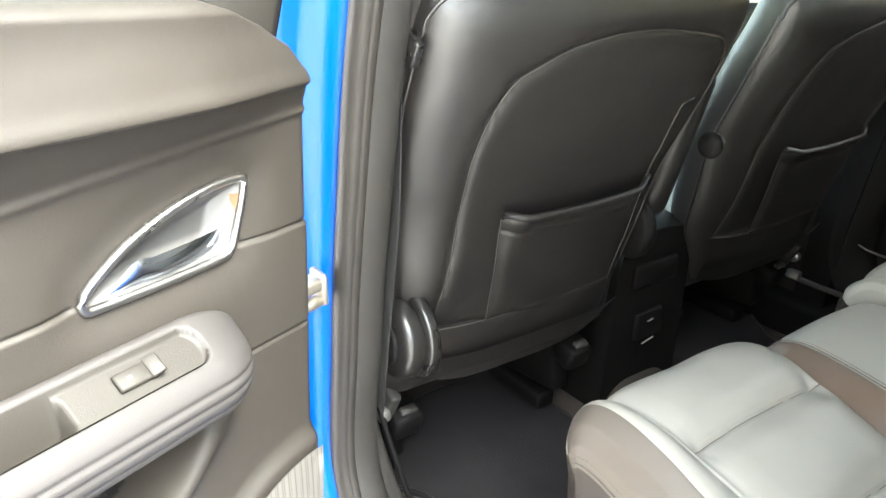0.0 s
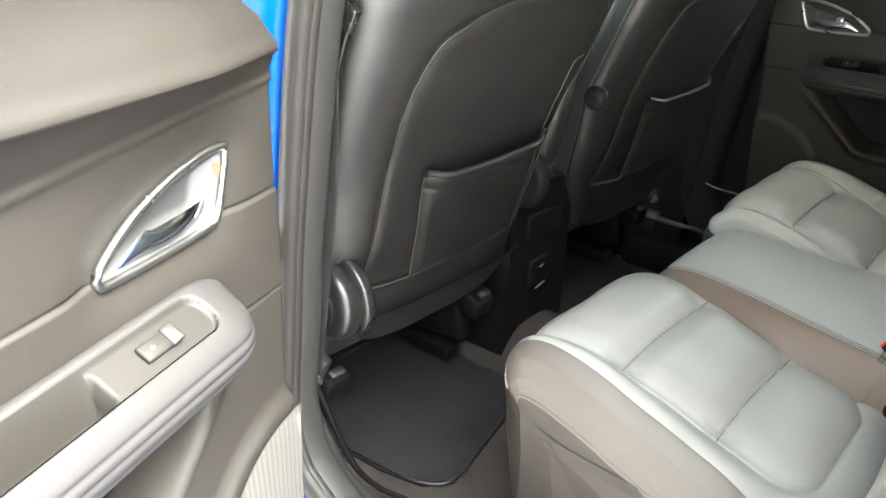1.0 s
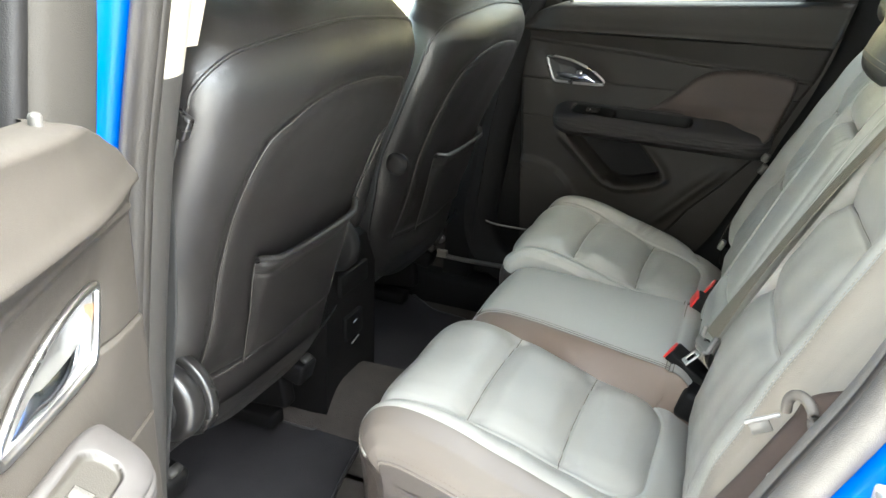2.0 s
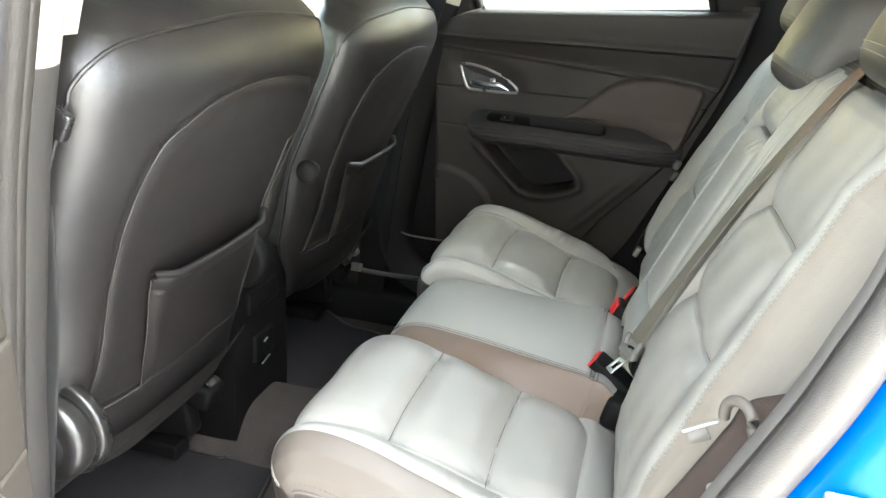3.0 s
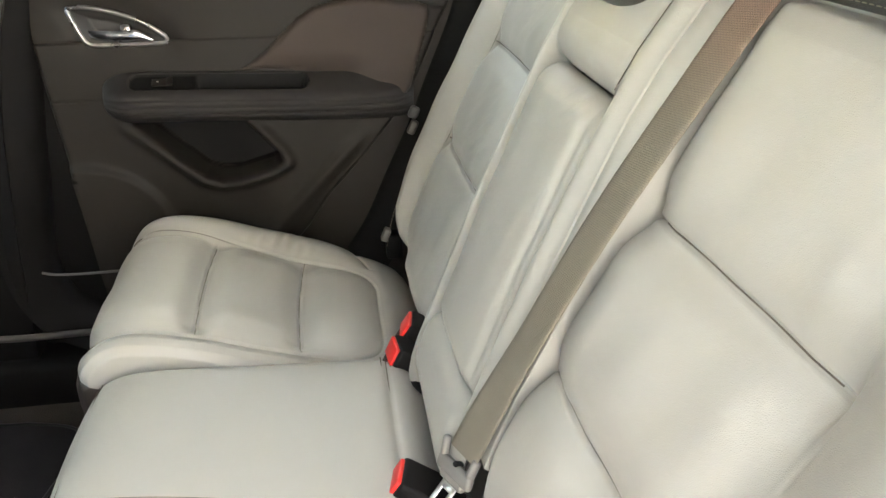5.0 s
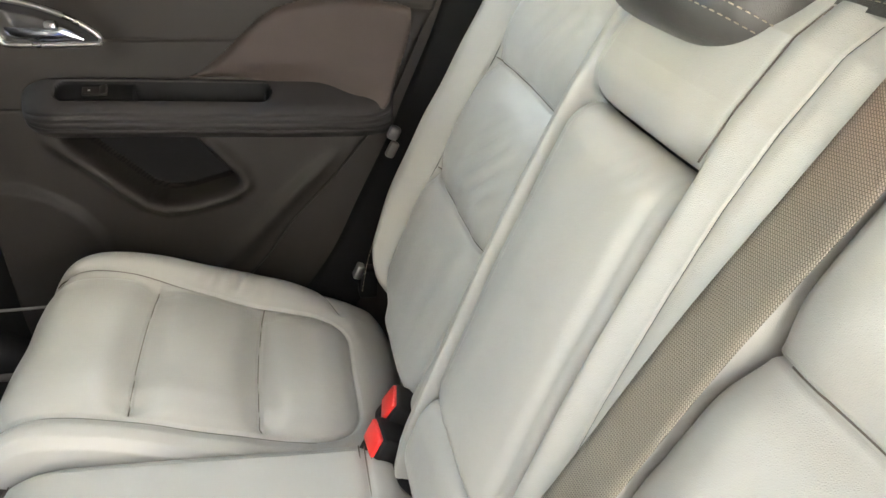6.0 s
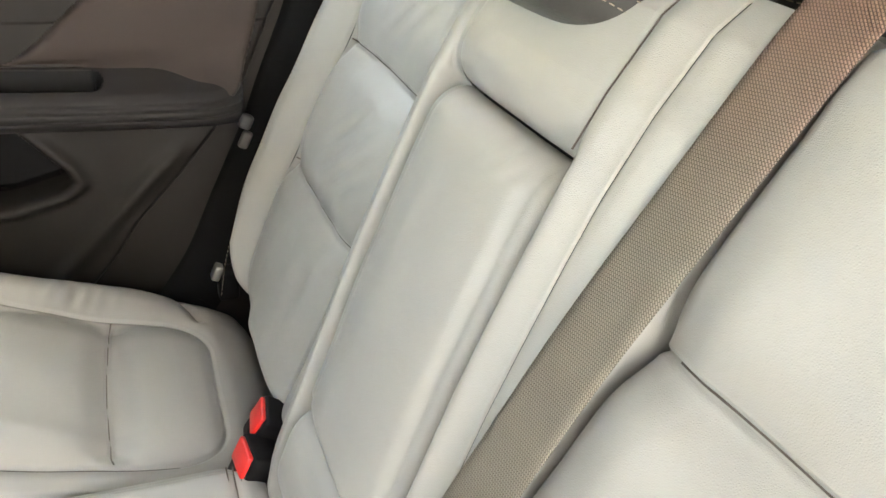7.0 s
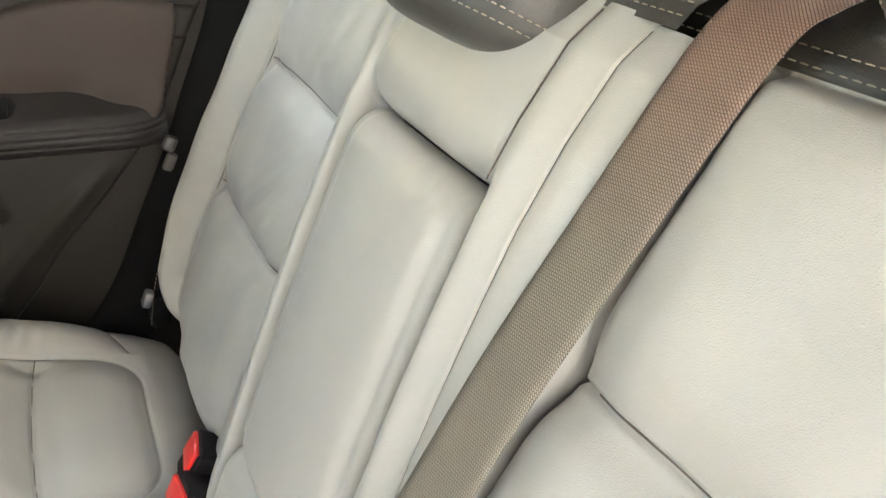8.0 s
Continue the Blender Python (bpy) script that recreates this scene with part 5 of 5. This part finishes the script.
    # recliner covers on both flanks
    for s in ((out,) if out < 0 else ()):
        m = Matrix.Translation((xc + s * 0.245, 0.778, 0.768)) @ Matrix.Rotation(math.pi / 2, 4, "Y")
        part("recliner_cover", disc(0.060 if s == out else 0.050, 0.040, m, 40, 0.014), GLOSS_BLACK, seat, "round dark recliner cover")
        part("recliner_rim", disc(0.068, 0.020, Matrix.Translation((xc + s * 0.222, 0.778, 0.768)) @ Matrix.Rotation(math.pi / 2, 4, "Y"), 40, 0.006), GLOSS_BLACK, seat)
        part("recliner_boss", disc(0.036, 0.014, Matrix.Translation((xc + s * 0.264, 0.778, 0.768)) @ Matrix.Rotation(math.pi / 2, 4, "Y"), 36, 0.005), TRIM_BLACK, seat)
        part("side_shield", rbox((0.030, 0.36, 0.12), 0.012, 3, Matrix.Translation((xc + s * 0.235, 1.08, 0.64)) @ Matrix.Rotation(radians(6), 4, "X")), TRIM_BLACK, seat, "black side shield")
    if out < 0:
        part("inner_recliner", disc(0.058, 0.030, Matrix.Translation((xc - out * 0.232, 0.795, 0.830)) @ Matrix.Rotation(math.pi / 2, 4, "Y"), 40, 0.012), TRIM_BLACK, seat, "black inner recliner cover")
    # outer belt anchor and lever low on the door side
    ax = xc + out * 0.225
    part("belt_anchor", rbox((0.020, 0.035, 0.070), 0.006, 2, Matrix.Translation((ax, 0.845, 0.612)) @ Matrix.Rotation(0.5, 4, "X")), TRIM_GREY, seat, "grey belt anchor")
    part("anchor_bolt", disc(0.013, 0.016, Matrix.Translation((ax + out * 0.014, 0.835, 0.600)) @ Matrix.Rotation(math.pi / 2, 4, "Y"), 20, 0.003), STEEL, seat)
    return seat


driver_seat = front_seat(-0.345, "dark leather driver's seat seen from behind with a map pocket")
passenger_seat = front_seat(0.345, "dark leather passenger seat seen from behind with a map pocket")

passenger_seat.location = (-0.004, 0.030, -0.020)

# side adjuster of the folding armrest between the seats
knob = part("armrest", rbox((0.050, 0.10, 0.27), 0.022, 4, Matrix.Translation((-0.075, 0.775, 0.985)) @ Matrix.Rotation(radians(16), 4, "X")), LEATHER_DARK, driver_seat, "dark leather arm pad")
part("pivot_cover", disc(0.021, 0.020, Matrix.Translation((-0.094, 0.668, 0.998)) @ Matrix.Rotation(math.pi / 2, 4, "Y"), 36, 0.010), TRIM_BLACK, knob, "black round pivot cover")
part("pivot_cap", disc(0.016, 0.008, Matrix.Translation((-0.080, 0.668, 0.998)) @ Matrix.Rotation(math.pi / 2, 4, "Y"), 30, 0.003), LEATHER_DARK, knob)

# ---- centre console ----
console = thing("centre_console", "dark plastic centre console between the front seats", "console")
yy = np.linspace(0, 1, 30)
sec_pts = smooth_path([(-0.085, 0.40), (-0.082, 0.62), (-0.075, 0.74), (-0.050, 0.785), (0.0, 0.798), (0.060, 0.798), (0.110, 0.785), (0.135, 0.74), (0.142, 0.62), (0.145, 0.40)], 0.006)
cg = np.zeros((len(sec_pts), 30, 3))
for j, t in enumerate(yy):
    y = 0.835 + 1.0 * t
    k = 1 - 0.05 * (1 - min(1, t / 0.06)) ** 2
    cg[:, j, 0] = 0.03 + (sec_pts[:, 0] - 0.03) * k
    cg[:, j, 1] = y + 0.03 * (0.80 - sec_pts[:, 1]) * (1 - t)
    cg[:, j, 2] = 0.40 + (sec_pts[:, 1] - 0.40) * k
part("console_body", grid("console_body", cg, flip=True), TRIM_BLACK, console, "black console body")
rear_face = [(float(x), float(0.836 + 0.03 * (0.80 - z)), float(z)) for x, z in zip(0.03 + (sec_pts[:, 0] - 0.03) * 0.95, 0.40 + (sec_pts[:, 1] - 0.40) * 0.95)]
part("console_rear", mesh_of("console_rear", rear_face, [tuple(range(len(rear_face)))], False), TRIM_BLACK, console, "black rear panel")
for z, wd, ht, mat, nm in ((0.690, 0.120, 0.050, TRIM_BLACK, "rear_tray"), (0.575, 0.075, 0.060, TRIM_BLACK, "socket_cover")):
    part(nm, rbox((wd, 0.014, ht), 0.005, 2, Matrix.Translation((0.03, 0.834 + 0.03 * (0.80 - z), z))), mat, console)
for z, wd in ((0.585, 0.016), (0.538, 0.034)):
    part("console_mark", rbox((wd, 0.003, 0.003), 0.0008, 1, Matrix.Translation((0.030, 0.826 + 0.03 * (0.80 - z), z)) @ Matrix.Rotation(-0.2, 4, "Y")), SILVER, console, "small pale socket mark")

# ---- dashboard ----
dash = thing("dashboard", "grey dashboard with centre stack, vents and steering wheel", "dashboard")
prof = smooth_path([(1.62, 0.62), (1.50, 0.72), (1.47, 0.90), (1.50, 0.99), (1.56, 1.03), (1.75, 1.06), (1.98, 1.05), (2.10, 1.02)], 0.02)
dg = np.array([[(x, y + 0.05 * (x / 0.65) ** 2, z) for y, z in prof] for x in np.linspace(-0.66, 0.66, 40)])
part("dash_top", grid("dash_top", dg), TRIM_GREY, dash, "grey dashboard top")
part("centre_stack", rbox((0.26, 0.10, 0.42), 0.03, 3, Matrix.Translation((0.03, 1.44, 0.86)) @ Matrix.Rotation(-0.25, 4, "X")), TRIM_BLACK, dash, "black centre stack")
for i in range(3):
    part("control_knob", disc(0.022, 0.03, Matrix.Translation((-0.04 + 0.07 * i, 1.375, 0.93)) @ Matrix.Rotation(1.2, 4, "X"), 28, 0.004), CHROME, dash, "chrome control knob")
    for j in range(2):
        part("button", rbox((0.045, 0.012, 0.018), 0.004, 2, Matrix.Translation((-0.04 + 0.07 * i, 1.375 + 0.01 * j, 0.985 + 0.035 * j)) @ Matrix.Rotation(-0.25, 4, "X")), TRIM_BLACK, dash)
part("screen", rbox((0.19, 0.012, 0.10), 0.006, 2, Matrix.Translation((0.03, 1.44, 1.09)) @ Matrix.Rotation(-0.3, 4, "X")), TRIM_BLACK, dash, "dark display")
wm = Matrix.Translation((-0.36, 1.26, 1.02)) @ Matrix.Rotation(radians(-62), 4, "X")
ring = [wm @ Vector((0.185 * math.cos(a), 0.185 * math.sin(a), 0)) for a in np.linspace(0, 2 * np.pi, 80)]
part("steering_wheel", tube([tuple(v) for v in ring], 0.016, 12), LEATHER_DARK, dash, "leather steering wheel rim")
part("wheel_hub", rbox((0.16, 0.13, 0.05), 0.03, 4, wm), TRIM_BLACK, dash, "black wheel hub")
for a in (0.0, math.pi, 1.5 * math.pi):
    part("wheel_spoke", rbox((0.12, 0.04, 0.018), 0.008, 2, wm @ Matrix.Rotation(a, 4, "Z") @ Matrix.Translation((0.12, 0, 0))), SILVER, dash, "silver wheel spoke")
part("column", disc(0.035, 0.26, wm @ Matrix.Translation((0, 0, -0.13)), 24, 0), TRIM_BLACK, dash)

# ---- belts and buckles ----
def ribbon(points, width_dirs, width, thick=0.0014):
    """A flat strap along points, with an even weave map."""
    p, wd = np.array(points, float), np.array(width_dirs, float)
    wd /= np.linalg.norm(wd, axis=1)[:, None]
    t = np.gradient(p, axis=0)
    t /= np.linalg.norm(t, axis=1)[:, None] + 1e-12
    nrm = np.cross(wd, t)
    run = np.r_[0, np.cumsum(np.linalg.norm(np.diff(p, axis=0), axis=1))]
    lanes = np.linspace(-0.5, 0.5, 9)
    ring = [p + a * width * wd + nrm * thick * (0.5 if abs(a) < 0.45 else 0.2) for a in lanes] + [p + a * width * wd - nrm * thick * (0.5 if abs(a) < 0.45 else 0.2) for a in lanes[::-1]]
    me = grid("strap", np.array(ring), close_u=True)
    lane_of = np.concatenate([lanes, lanes[::-1]]) * width
    n = len(p)
    uv = me.uv_layers.new(name="weave")
    vals = np.zeros((len(me.loops), 2))
    idx = np.zeros(len(me.loops), dtype=np.int32)
    me.loops.foreach_get("vertex_index", idx)
    vals[:, 0], vals[:, 1] = lane_of[idx // n], run[idx % n]
    uv.data.foreach_set("uv", vals.ravel())
    return me


middle_belt = thing("middle_seat_belt", "taupe woven middle seat belt hanging down the rear backrest", "seat belt")
rows = [(-0.206, 0.645, -0.070), (-0.203, 0.628, -0.024), (-0.198, 0.606, 0.004), (-0.194, 0.575, 0.018), (-0.188, 0.47, 0.026), (-0.182, 0.38, 0.030), (-0.177, 0.28, 0.030), (-0.170, 0.20, 0.027), (-0.165, 0.150, 0.024), (-0.163, 0.118, 0.022)]
q = smooth_path(rows, 0.004)
pts = on_back(q[:, 0], q[:, 1], q[:, 2])
tw = np.linspace(0, 1, len(q))
wdir = np.array([np.array([1, 0, 0]) + BACK_U * (0.02 - 0.32 * sm(0.80, 1.0, a)) + BACK_N * 0.22 * sm(0.75, 1.0, a) for a in tw])
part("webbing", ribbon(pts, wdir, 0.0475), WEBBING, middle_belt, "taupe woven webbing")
o = on_back(np.array([-0.163]), np.array([0.106]), np.array([0.022]))[0]
lx = Vector(np.array([1.0, 0, 0]) - 0.32 * BACK_U + 0.28 * BACK_N).normalized()
lz = (Vector(BACK_N) - 0.28 * Vector((1, 0, 0)))
lz = -(lz - lx * lz.dot(lx)).normalized()
tm = Matrix.Translation(o) @ Matrix((lx, lz.cross(lx), lz)).transposed().to_4x4() @ Matrix.Diagonal((0.84, 0.84, 0.84, 1))
tong = bmesh.new()
for dx in (-0.0285, 0.0285):
    rbox((0.010, 0.030, 0.010), 0.0035, 3, tm @ Matrix.Translation((dx, 0.006, 0)) @ Matrix.Rotation(-dx * 7, 4, "Z"), tong)
rbox((0.066, 0.018, 0.011), 0.004, 3, tm @ Matrix.Translation((0, -0.008, 0)), tong)
rbox((0.046, 0.014, 0.010), 0.004, 3, tm @ Matrix.Translation((0, -0.017, 0)), tong)
part("tongue", tong, GREY_PLASTIC, middle_belt, "grey plastic belt tongue")
part("tongue_pin", rbox((0.008, 0.006, 0.012), 0.002, 2, tm @ Matrix.Translation((-0.002, 0.001, 0))), TRIM_BLACK, middle_belt)
blade = bmesh.new()
for dx, dy, w, hgt in ((-0.0092, -0.040, 0.0062, 0.036), (0.0092, -0.040, 0.0062, 0.036), (0, -0.0545, 0.0245, 0.008), (0, -0.027, 0.0245, 0.010)):
    rbox((w * 1.15, hgt, 0.0028), 0.0009, 1, tm @ Matrix.Translation((0, -0.022, 0)) @ Matrix.Rotation(radians(24), 4, "X") @ Matrix.Translation((dx * 1.15, dy + 0.022, 0)), blade)
part("tongue_blade", blade, STEEL, middle_belt, "steel latch blade with a slot")


def buckle(at, turn_z, lean, label):
    ob = thing("seat_belt_buckle", label, "belt buckle", group="rear belt buckles")
    m = Matrix.Translation(at) @ Matrix.Rotation(turn_z, 4, "Z") @ Matrix.Rotation(lean, 4, "X")
    body = rbox((0.044, 0.090, 0.050), 0.005, 3, m @ Matrix.Translation((0, -0.045, -0.001)))
    part("buckle_body", body, TRIM_BLACK, ob, "black buckle housing")
    part("release_button", rbox((0.035, 0.006, 0.026), 0.002, 2, m @ Matrix.Translation((0, 0.0005, 0.009))), RED, ob, "red release button")
    part("slot", rbox((0.027, 0.004, 0.010), 0.001, 1, m @ Matrix.Translation((0, -0.0008, -0.011))), TRIM_BLACK, ob, "black belt slot")
    low = m @ Vector((0, -0.085, -0.004))
    part("stalk", tube(smooth_path([tuple(low), (low.x, low.y - 0.03, low.z - 0.03), (low.x, low.y - 0.045, low.z - 0.08)], 0.01), 0.013, 10), TRIM_BLACK, ob, "black buckle stalk")
    return ob


near_buckle = buckle((-0.108, 0.160, 0.742), -0.22, 0.52, "black belt buckle with red button on the middle cushion")
far_buckle = buckle((0.112, 0.143, 0.744), 0.10, 0.45, "black belt buckle with red button beside the far cushion")
buckle((0.152, 0.122, 0.757), -0.15, 0.55, "black belt buckle with red button tucked behind its twin")

# black block added to paint the dark recess behind the near buckle
part("recess_shade", rbox((0.070, 0.060, 0.055), 0.012, 3, Matrix.Translation((-0.146, 0.100, 0.692)) @ Matrix.Rotation(0.3, 4, "X")), TRIM_BLACK, near_buckle, "added black block for the dark recess behind the buckle")

# the same added block, shading the recess at the far buckles
part("recess_shade", rbox((0.085, 0.050, 0.070), 0.014, 3, Matrix.Translation((0.098, 0.108, 0.700)) @ Matrix.Rotation(0.3, 4, "X")), TRIM_BLACK, far_buckle, "added black block for the dark recess behind the buckle")

# outer belt with its guide on the near side
side_belt = thing("side_seat_belt", "brown woven outer seat belt passing through a plastic guide", "seat belt")
q = smooth_path([(-0.640, -0.19, 1.24), (-0.646, -0.120, 1.11), (-0.638, -0.055, 1.035), (-0.622, -0.006, 0.998), (-0.618, 0.006, 0.970), (-0.614, 0.020, 0.935), (-0.608, 0.038, 0.89), (-0.598, 0.062, 0.83), (-0.590, 0.082, 0.76)], 0.005)
tw = np.linspace(0, 1, len(q))
wdir = np.stack([0.80 + 0 * tw, 0.50 - 0.30 * tw, 0.30 + 0 * tw], 1)
part("webbing", ribbon(q, wdir, 0.044), WEBBING_DARK, side_belt, "brown woven webbing, darkened as if in shade")
guide = thing("belt_guide", "pale plastic belt guide hook on the side of the rear backrest", "belt guide")
gp = smooth_path([(-0.598, 0.014, 0.972), (-0.600, 0.015, 0.985), (-0.605, 0.012, 0.997), (-0.613, 0.005, 1.004), (-0.622, -0.003, 1.004), (-0.629, -0.010, 0.996), (-0.632, -0.013, 0.982), (-0.645, -0.018, 0.972)], 0.003)
gp = gp.mean(0) + (gp - gp.mean(0)) * np.array([0.74, 0.74, 0.76]) + np.array([0.0, 0.010, 0.008])
part("guide_hook", tube(gp, 0.0050, 12), HOOK_GREY, guide, "rounded pale grey hook")
part("guide_base", rbox((0.010, 0.030, 0.040), 0.004, 2, Matrix.Translation((-0.651, -0.020, 0.970))), GREY_PLASTIC, guide)
part("guide_screw", disc(0.005, 0.006, Matrix.Translation((-0.645, -0.024, 0.982)) @ Matrix.Rotation(math.pi / 2, 4, "Y"), 16, 0.001), STEEL, guide)
latch_plate = thing("belt_latch_plate", "steel latch plate of the brown outer seat belt", "belt latch")
lm = Matrix.Translation((-0.603, 0.0355, 0.966)) @ Matrix.Rotation(radians(-31), 4, "X")
part("blade", rbox((0.004, 0.033, 0.004), 0.001, 1, lm @ Matrix.Translation((0, 0, 0.005))), BLADE, latch_plate, "bright steel blade edge")
part("grip", rbox((0.003, 0.019, 0.014), 0.001, 1, lm @ Matrix.Translation((0.001, 0.005, -0.003))), GREY_PLASTIC, latch_plate, "pale latch plate")
part("belt_button", disc(0.009, 0.005, Matrix.Translation((-0.632, 0.018, 0.930)) @ Matrix.Rotation(1.1, 4, "Y"), 20, 0.0015), WHITE, side_belt, "small pale belt button")

# child-seat anchor by the far cushion, far belt end
anchor = thing("belt_anchor_clip", "small steel belt anchor beside the far cushion", "belt anchor")
part("clip", rbox((0.018, 0.012, 0.024), 0.003, 2, Matrix.Translation((0.530, 0.115, 0.716)) @ Matrix.Rotation(0.4, 4, "X")), STEEL, anchor)
part("clip_base", rbox((0.030, 0.030, 0.050), 0.006, 2, Matrix.Translation((0.540, 0.100, 0.690))), TRIM_BLACK, anchor)
far_guide = thing("belt_guide", "small pale belt guide beside the narrow rear backrest", "belt guide")
part("guide_button", rbox((0.014, 0.018, 0.022), 0.006, 3, Matrix.Translation((0.561, 0.056, 0.930)) @ Matrix.Rotation(0.45, 4, "X")), BOWL_GREY, far_guide, "pale rounded guide button")
part("guide_base", rbox((0.012, 0.014, 0.026), 0.004, 2, Matrix.Translation((0.566, 0.058, 0.902)) @ Matrix.Rotation(0.45, 4, "X")), PILLAR_GREY, far_guide)

# ---- mats ----
def mat_thing(pts, label, z=0.372):
    ob = thing("floor_mat", label, "floor mat", group="rear floor mats")
    n = len(pts)
    verts = [(x, y, z) for x, y in pts] + [(x, y, z - 0.010) for x, y in pts]
    part("mat_surface", mesh_of("mat_surface", verts, [tuple(range(n))] + [((i + 1) % n, i, n + i, n + (i + 1) % n) for i in range(n)], False), MAT_CARPET, ob, "black carpet mat")
    loop = smooth_path(list(pts), 0.008, closed=True)
    loop = np.vstack([loop, loop[:1]])
    part("mat_binding", tube(np.column_stack([loop, np.full(len(loop), z)]), 0.0032), LEATHER_DARK, ob, "bound mat edge")
    return ob


left_mat = [(-0.555, 0.98), (-0.52, 1.08), (-0.33, 1.125), (-0.115, 1.120), (-0.108, 1.05), (-0.108, 0.885), (-0.095, 0.862), (-0.040, 0.845), (-0.030, 0.80), (-0.040, 0.755), (-0.12, 0.745), (-0.209, 0.730), (-0.32, 0.705), (-0.410, 0.685), (-0.455, 0.72), (-0.478, 0.80), (-0.486, 0.865), (-0.53, 0.93)]
mat_thing(left_mat, "black carpet floor mat with a bound edge behind the driver's seat")
mat_thing([(-x + 0.05, y) for x, y in left_mat][::-1], "black carpet floor mat with a bound edge behind the passenger seat")

# carpet heel board below the bench and sill trim by the left mat
heel = np.array([[(x, 0.46 + 0.10 * t, 0.52 - 0.15 * t**0.7) for t in np.linspace(0, 1, 14)] for x in np.linspace(-0.60, 0.60, 30)])
part("heel_board", grid("heel_board", heel, flip=False), CARPET, shell, "carpeted heel board")
kick = smooth_path([(-0.600, 0.845, 0.640), (-0.598, 0.800, 0.560), (-0.585, 0.760, 0.470), (-0.560, 0.730, 0.420), (-0.520, 0.690, 0.385)], 0.006)
kick_thing = thing("kick_trim", "grey plastic kick trim at the foot of the door pillar", "trim", kind="structure")
strip = np.array([kick + np.array([dx, dy, dz]) for dx, dy, dz in ((-0.045, 0.01, 0.02), (-0.030, 0.0, 0.012), (-0.008, -0.004, 0.004), (0.0, 0.0, -0.006), (0.004, 0.01, -0.03))])
part("kick_panel", grid("kick_panel", strip), TRIM_GREY, kick_thing, "pale grey kick panel")
part("kick_cord", tube(kick + np.array([0.010, 0.004, 0.0]), 0.005, 8), TRIM_BLACK, kick_thing, "black carpet edge strip")

# hinge of the open door and striker of the latch
leaf = rbox((0.010, 0.034, 0.040), 0.004, 2, Matrix.Translation((-0.731, 0.718, 0.909)))
rbox((0.034, 0.016, 0.017), 0.005, 2, Matrix.Translation((-0.748, 0.705, 0.917)) @ Matrix.Rotation(0.35, 4, "Z"), leaf)
rbox((0.034, 0.016, 0.013), 0.005, 2, Matrix.Translation((-0.750, 0.703, 0.896)) @ Matrix.Rotation(0.35, 4, "Z"), leaf)
hinge = part("door_hinge", leaf, CAST_METAL, near_door, "beige cast metal hinge bolted to the pillar")
part("hinge_pin", disc(0.0065, 0.052, Matrix.Translation((-0.765, 0.697, 0.907)), 18, 0.002), STEEL, hinge, "steel hinge pin")
part("hinge_bolt", disc(0.0095, 0.012, Matrix.Translation((-0.738, 0.724, 0.914)) @ Matrix.Rotation(math.pi / 2, 4, "Y"), 6, 0.002), CAST_METAL, hinge, "hexagonal bolt head")
striker = thing("door_striker", "pale door striker on the blue rear pillar", "door striker")
part("striker_plate", rbox((0.006, 0.030, 0.034), 0.003, 2, Matrix.Translation((-0.729, -0.048, 1.000))), STEEL, striker)
loop = smooth_path([(-0.730, -0.058, 0.990), (-0.752, -0.058, 0.990), (-0.758, -0.052, 0.996), (-0.758, -0.044, 1.004), (-0.752, -0.038, 1.010), (-0.730, -0.038, 1.010)], 0.003)
part("striker_loop", tube(loop, 0.004, 10), STEEL, striker, "steel striker loop")

# front seat belt along the door pillar, its latch hanging beside the driver's shoulder
front_belt = thing("front_seat_belt", "dark woven front seat belt hanging along the door pillar", "seat belt")
q = smooth_path([(-0.628, 0.700, 1.46), (-0.634, 0.692, 1.30), (-0.638, 0.690, 1.15), (-0.636, 0.705, 0.98), (-0.630, 0.745, 0.80), (-0.622, 0.780, 0.66)], 0.008)
part("webbing", ribbon(q, np.tile((0.15, 0.98, 0.1), (len(q), 1)), 0.040), WEBBING_BLACK, front_belt, "black woven webbing")
part("tongue", rbox((0.012, 0.044, 0.030), 0.004, 3, Matrix.Translation((-0.640, 0.660, 1.186)) @ Matrix.Rotation(0.5, 4, "X")), GLOSS_BLACK, front_belt, "black plastic latch grip")
ring = smooth_path([(-0.562, 0.812, 1.018), (-0.562, 0.810, 1.032), (-0.562, 0.822, 1.036), (-0.562, 0.825, 1.021)], 0.002, closed=True)
part("latch_loop", tube(np.vstack([ring, ring[:1]]), 0.0018, 8), SILVER, front_belt, "bright steel latch loop")
# far side: lower sill bar and dark well beside the passenger seat
bar = thing("far_sill_bar", "dark scuff bar on the far door sill", "trim", kind="structure")
part("scuff_bar", tube(smooth_path([(0.606, 0.950, 0.530), (0.604, 0.880, 0.520), (0.602, 0.80, 0.517), (0.600, 0.68, 0.520), (0.59, 0.60, 0.522)], 0.01), 0.0065, 10), PILLAR_GREY, bar, "grey sill edge")
part("bar_bracket", rbox((0.020, 0.034, 0.022), 0.005, 2, Matrix.Translation((0.600, 0.868, 0.526))), PILLAR_LIGHT, bar, "pale bracket")
part("bar_end", rbox((0.014, 0.040, 0.010), 0.004, 2, Matrix.Translation((0.602, 0.950, 0.554)) @ Matrix.Rotation(-0.35, 4, "X")), STEEL, bar, "bright bar end")
part("sill_strip", tube(smooth_path([(0.622, 0.745, 0.642), (0.622, 0.72, 0.636), (0.622, 0.66, 0.634), (0.622, 0.58, 0.636)], 0.01), 0.0026, 8), PILLAR_LIGHT, bar, "thin bright strip")
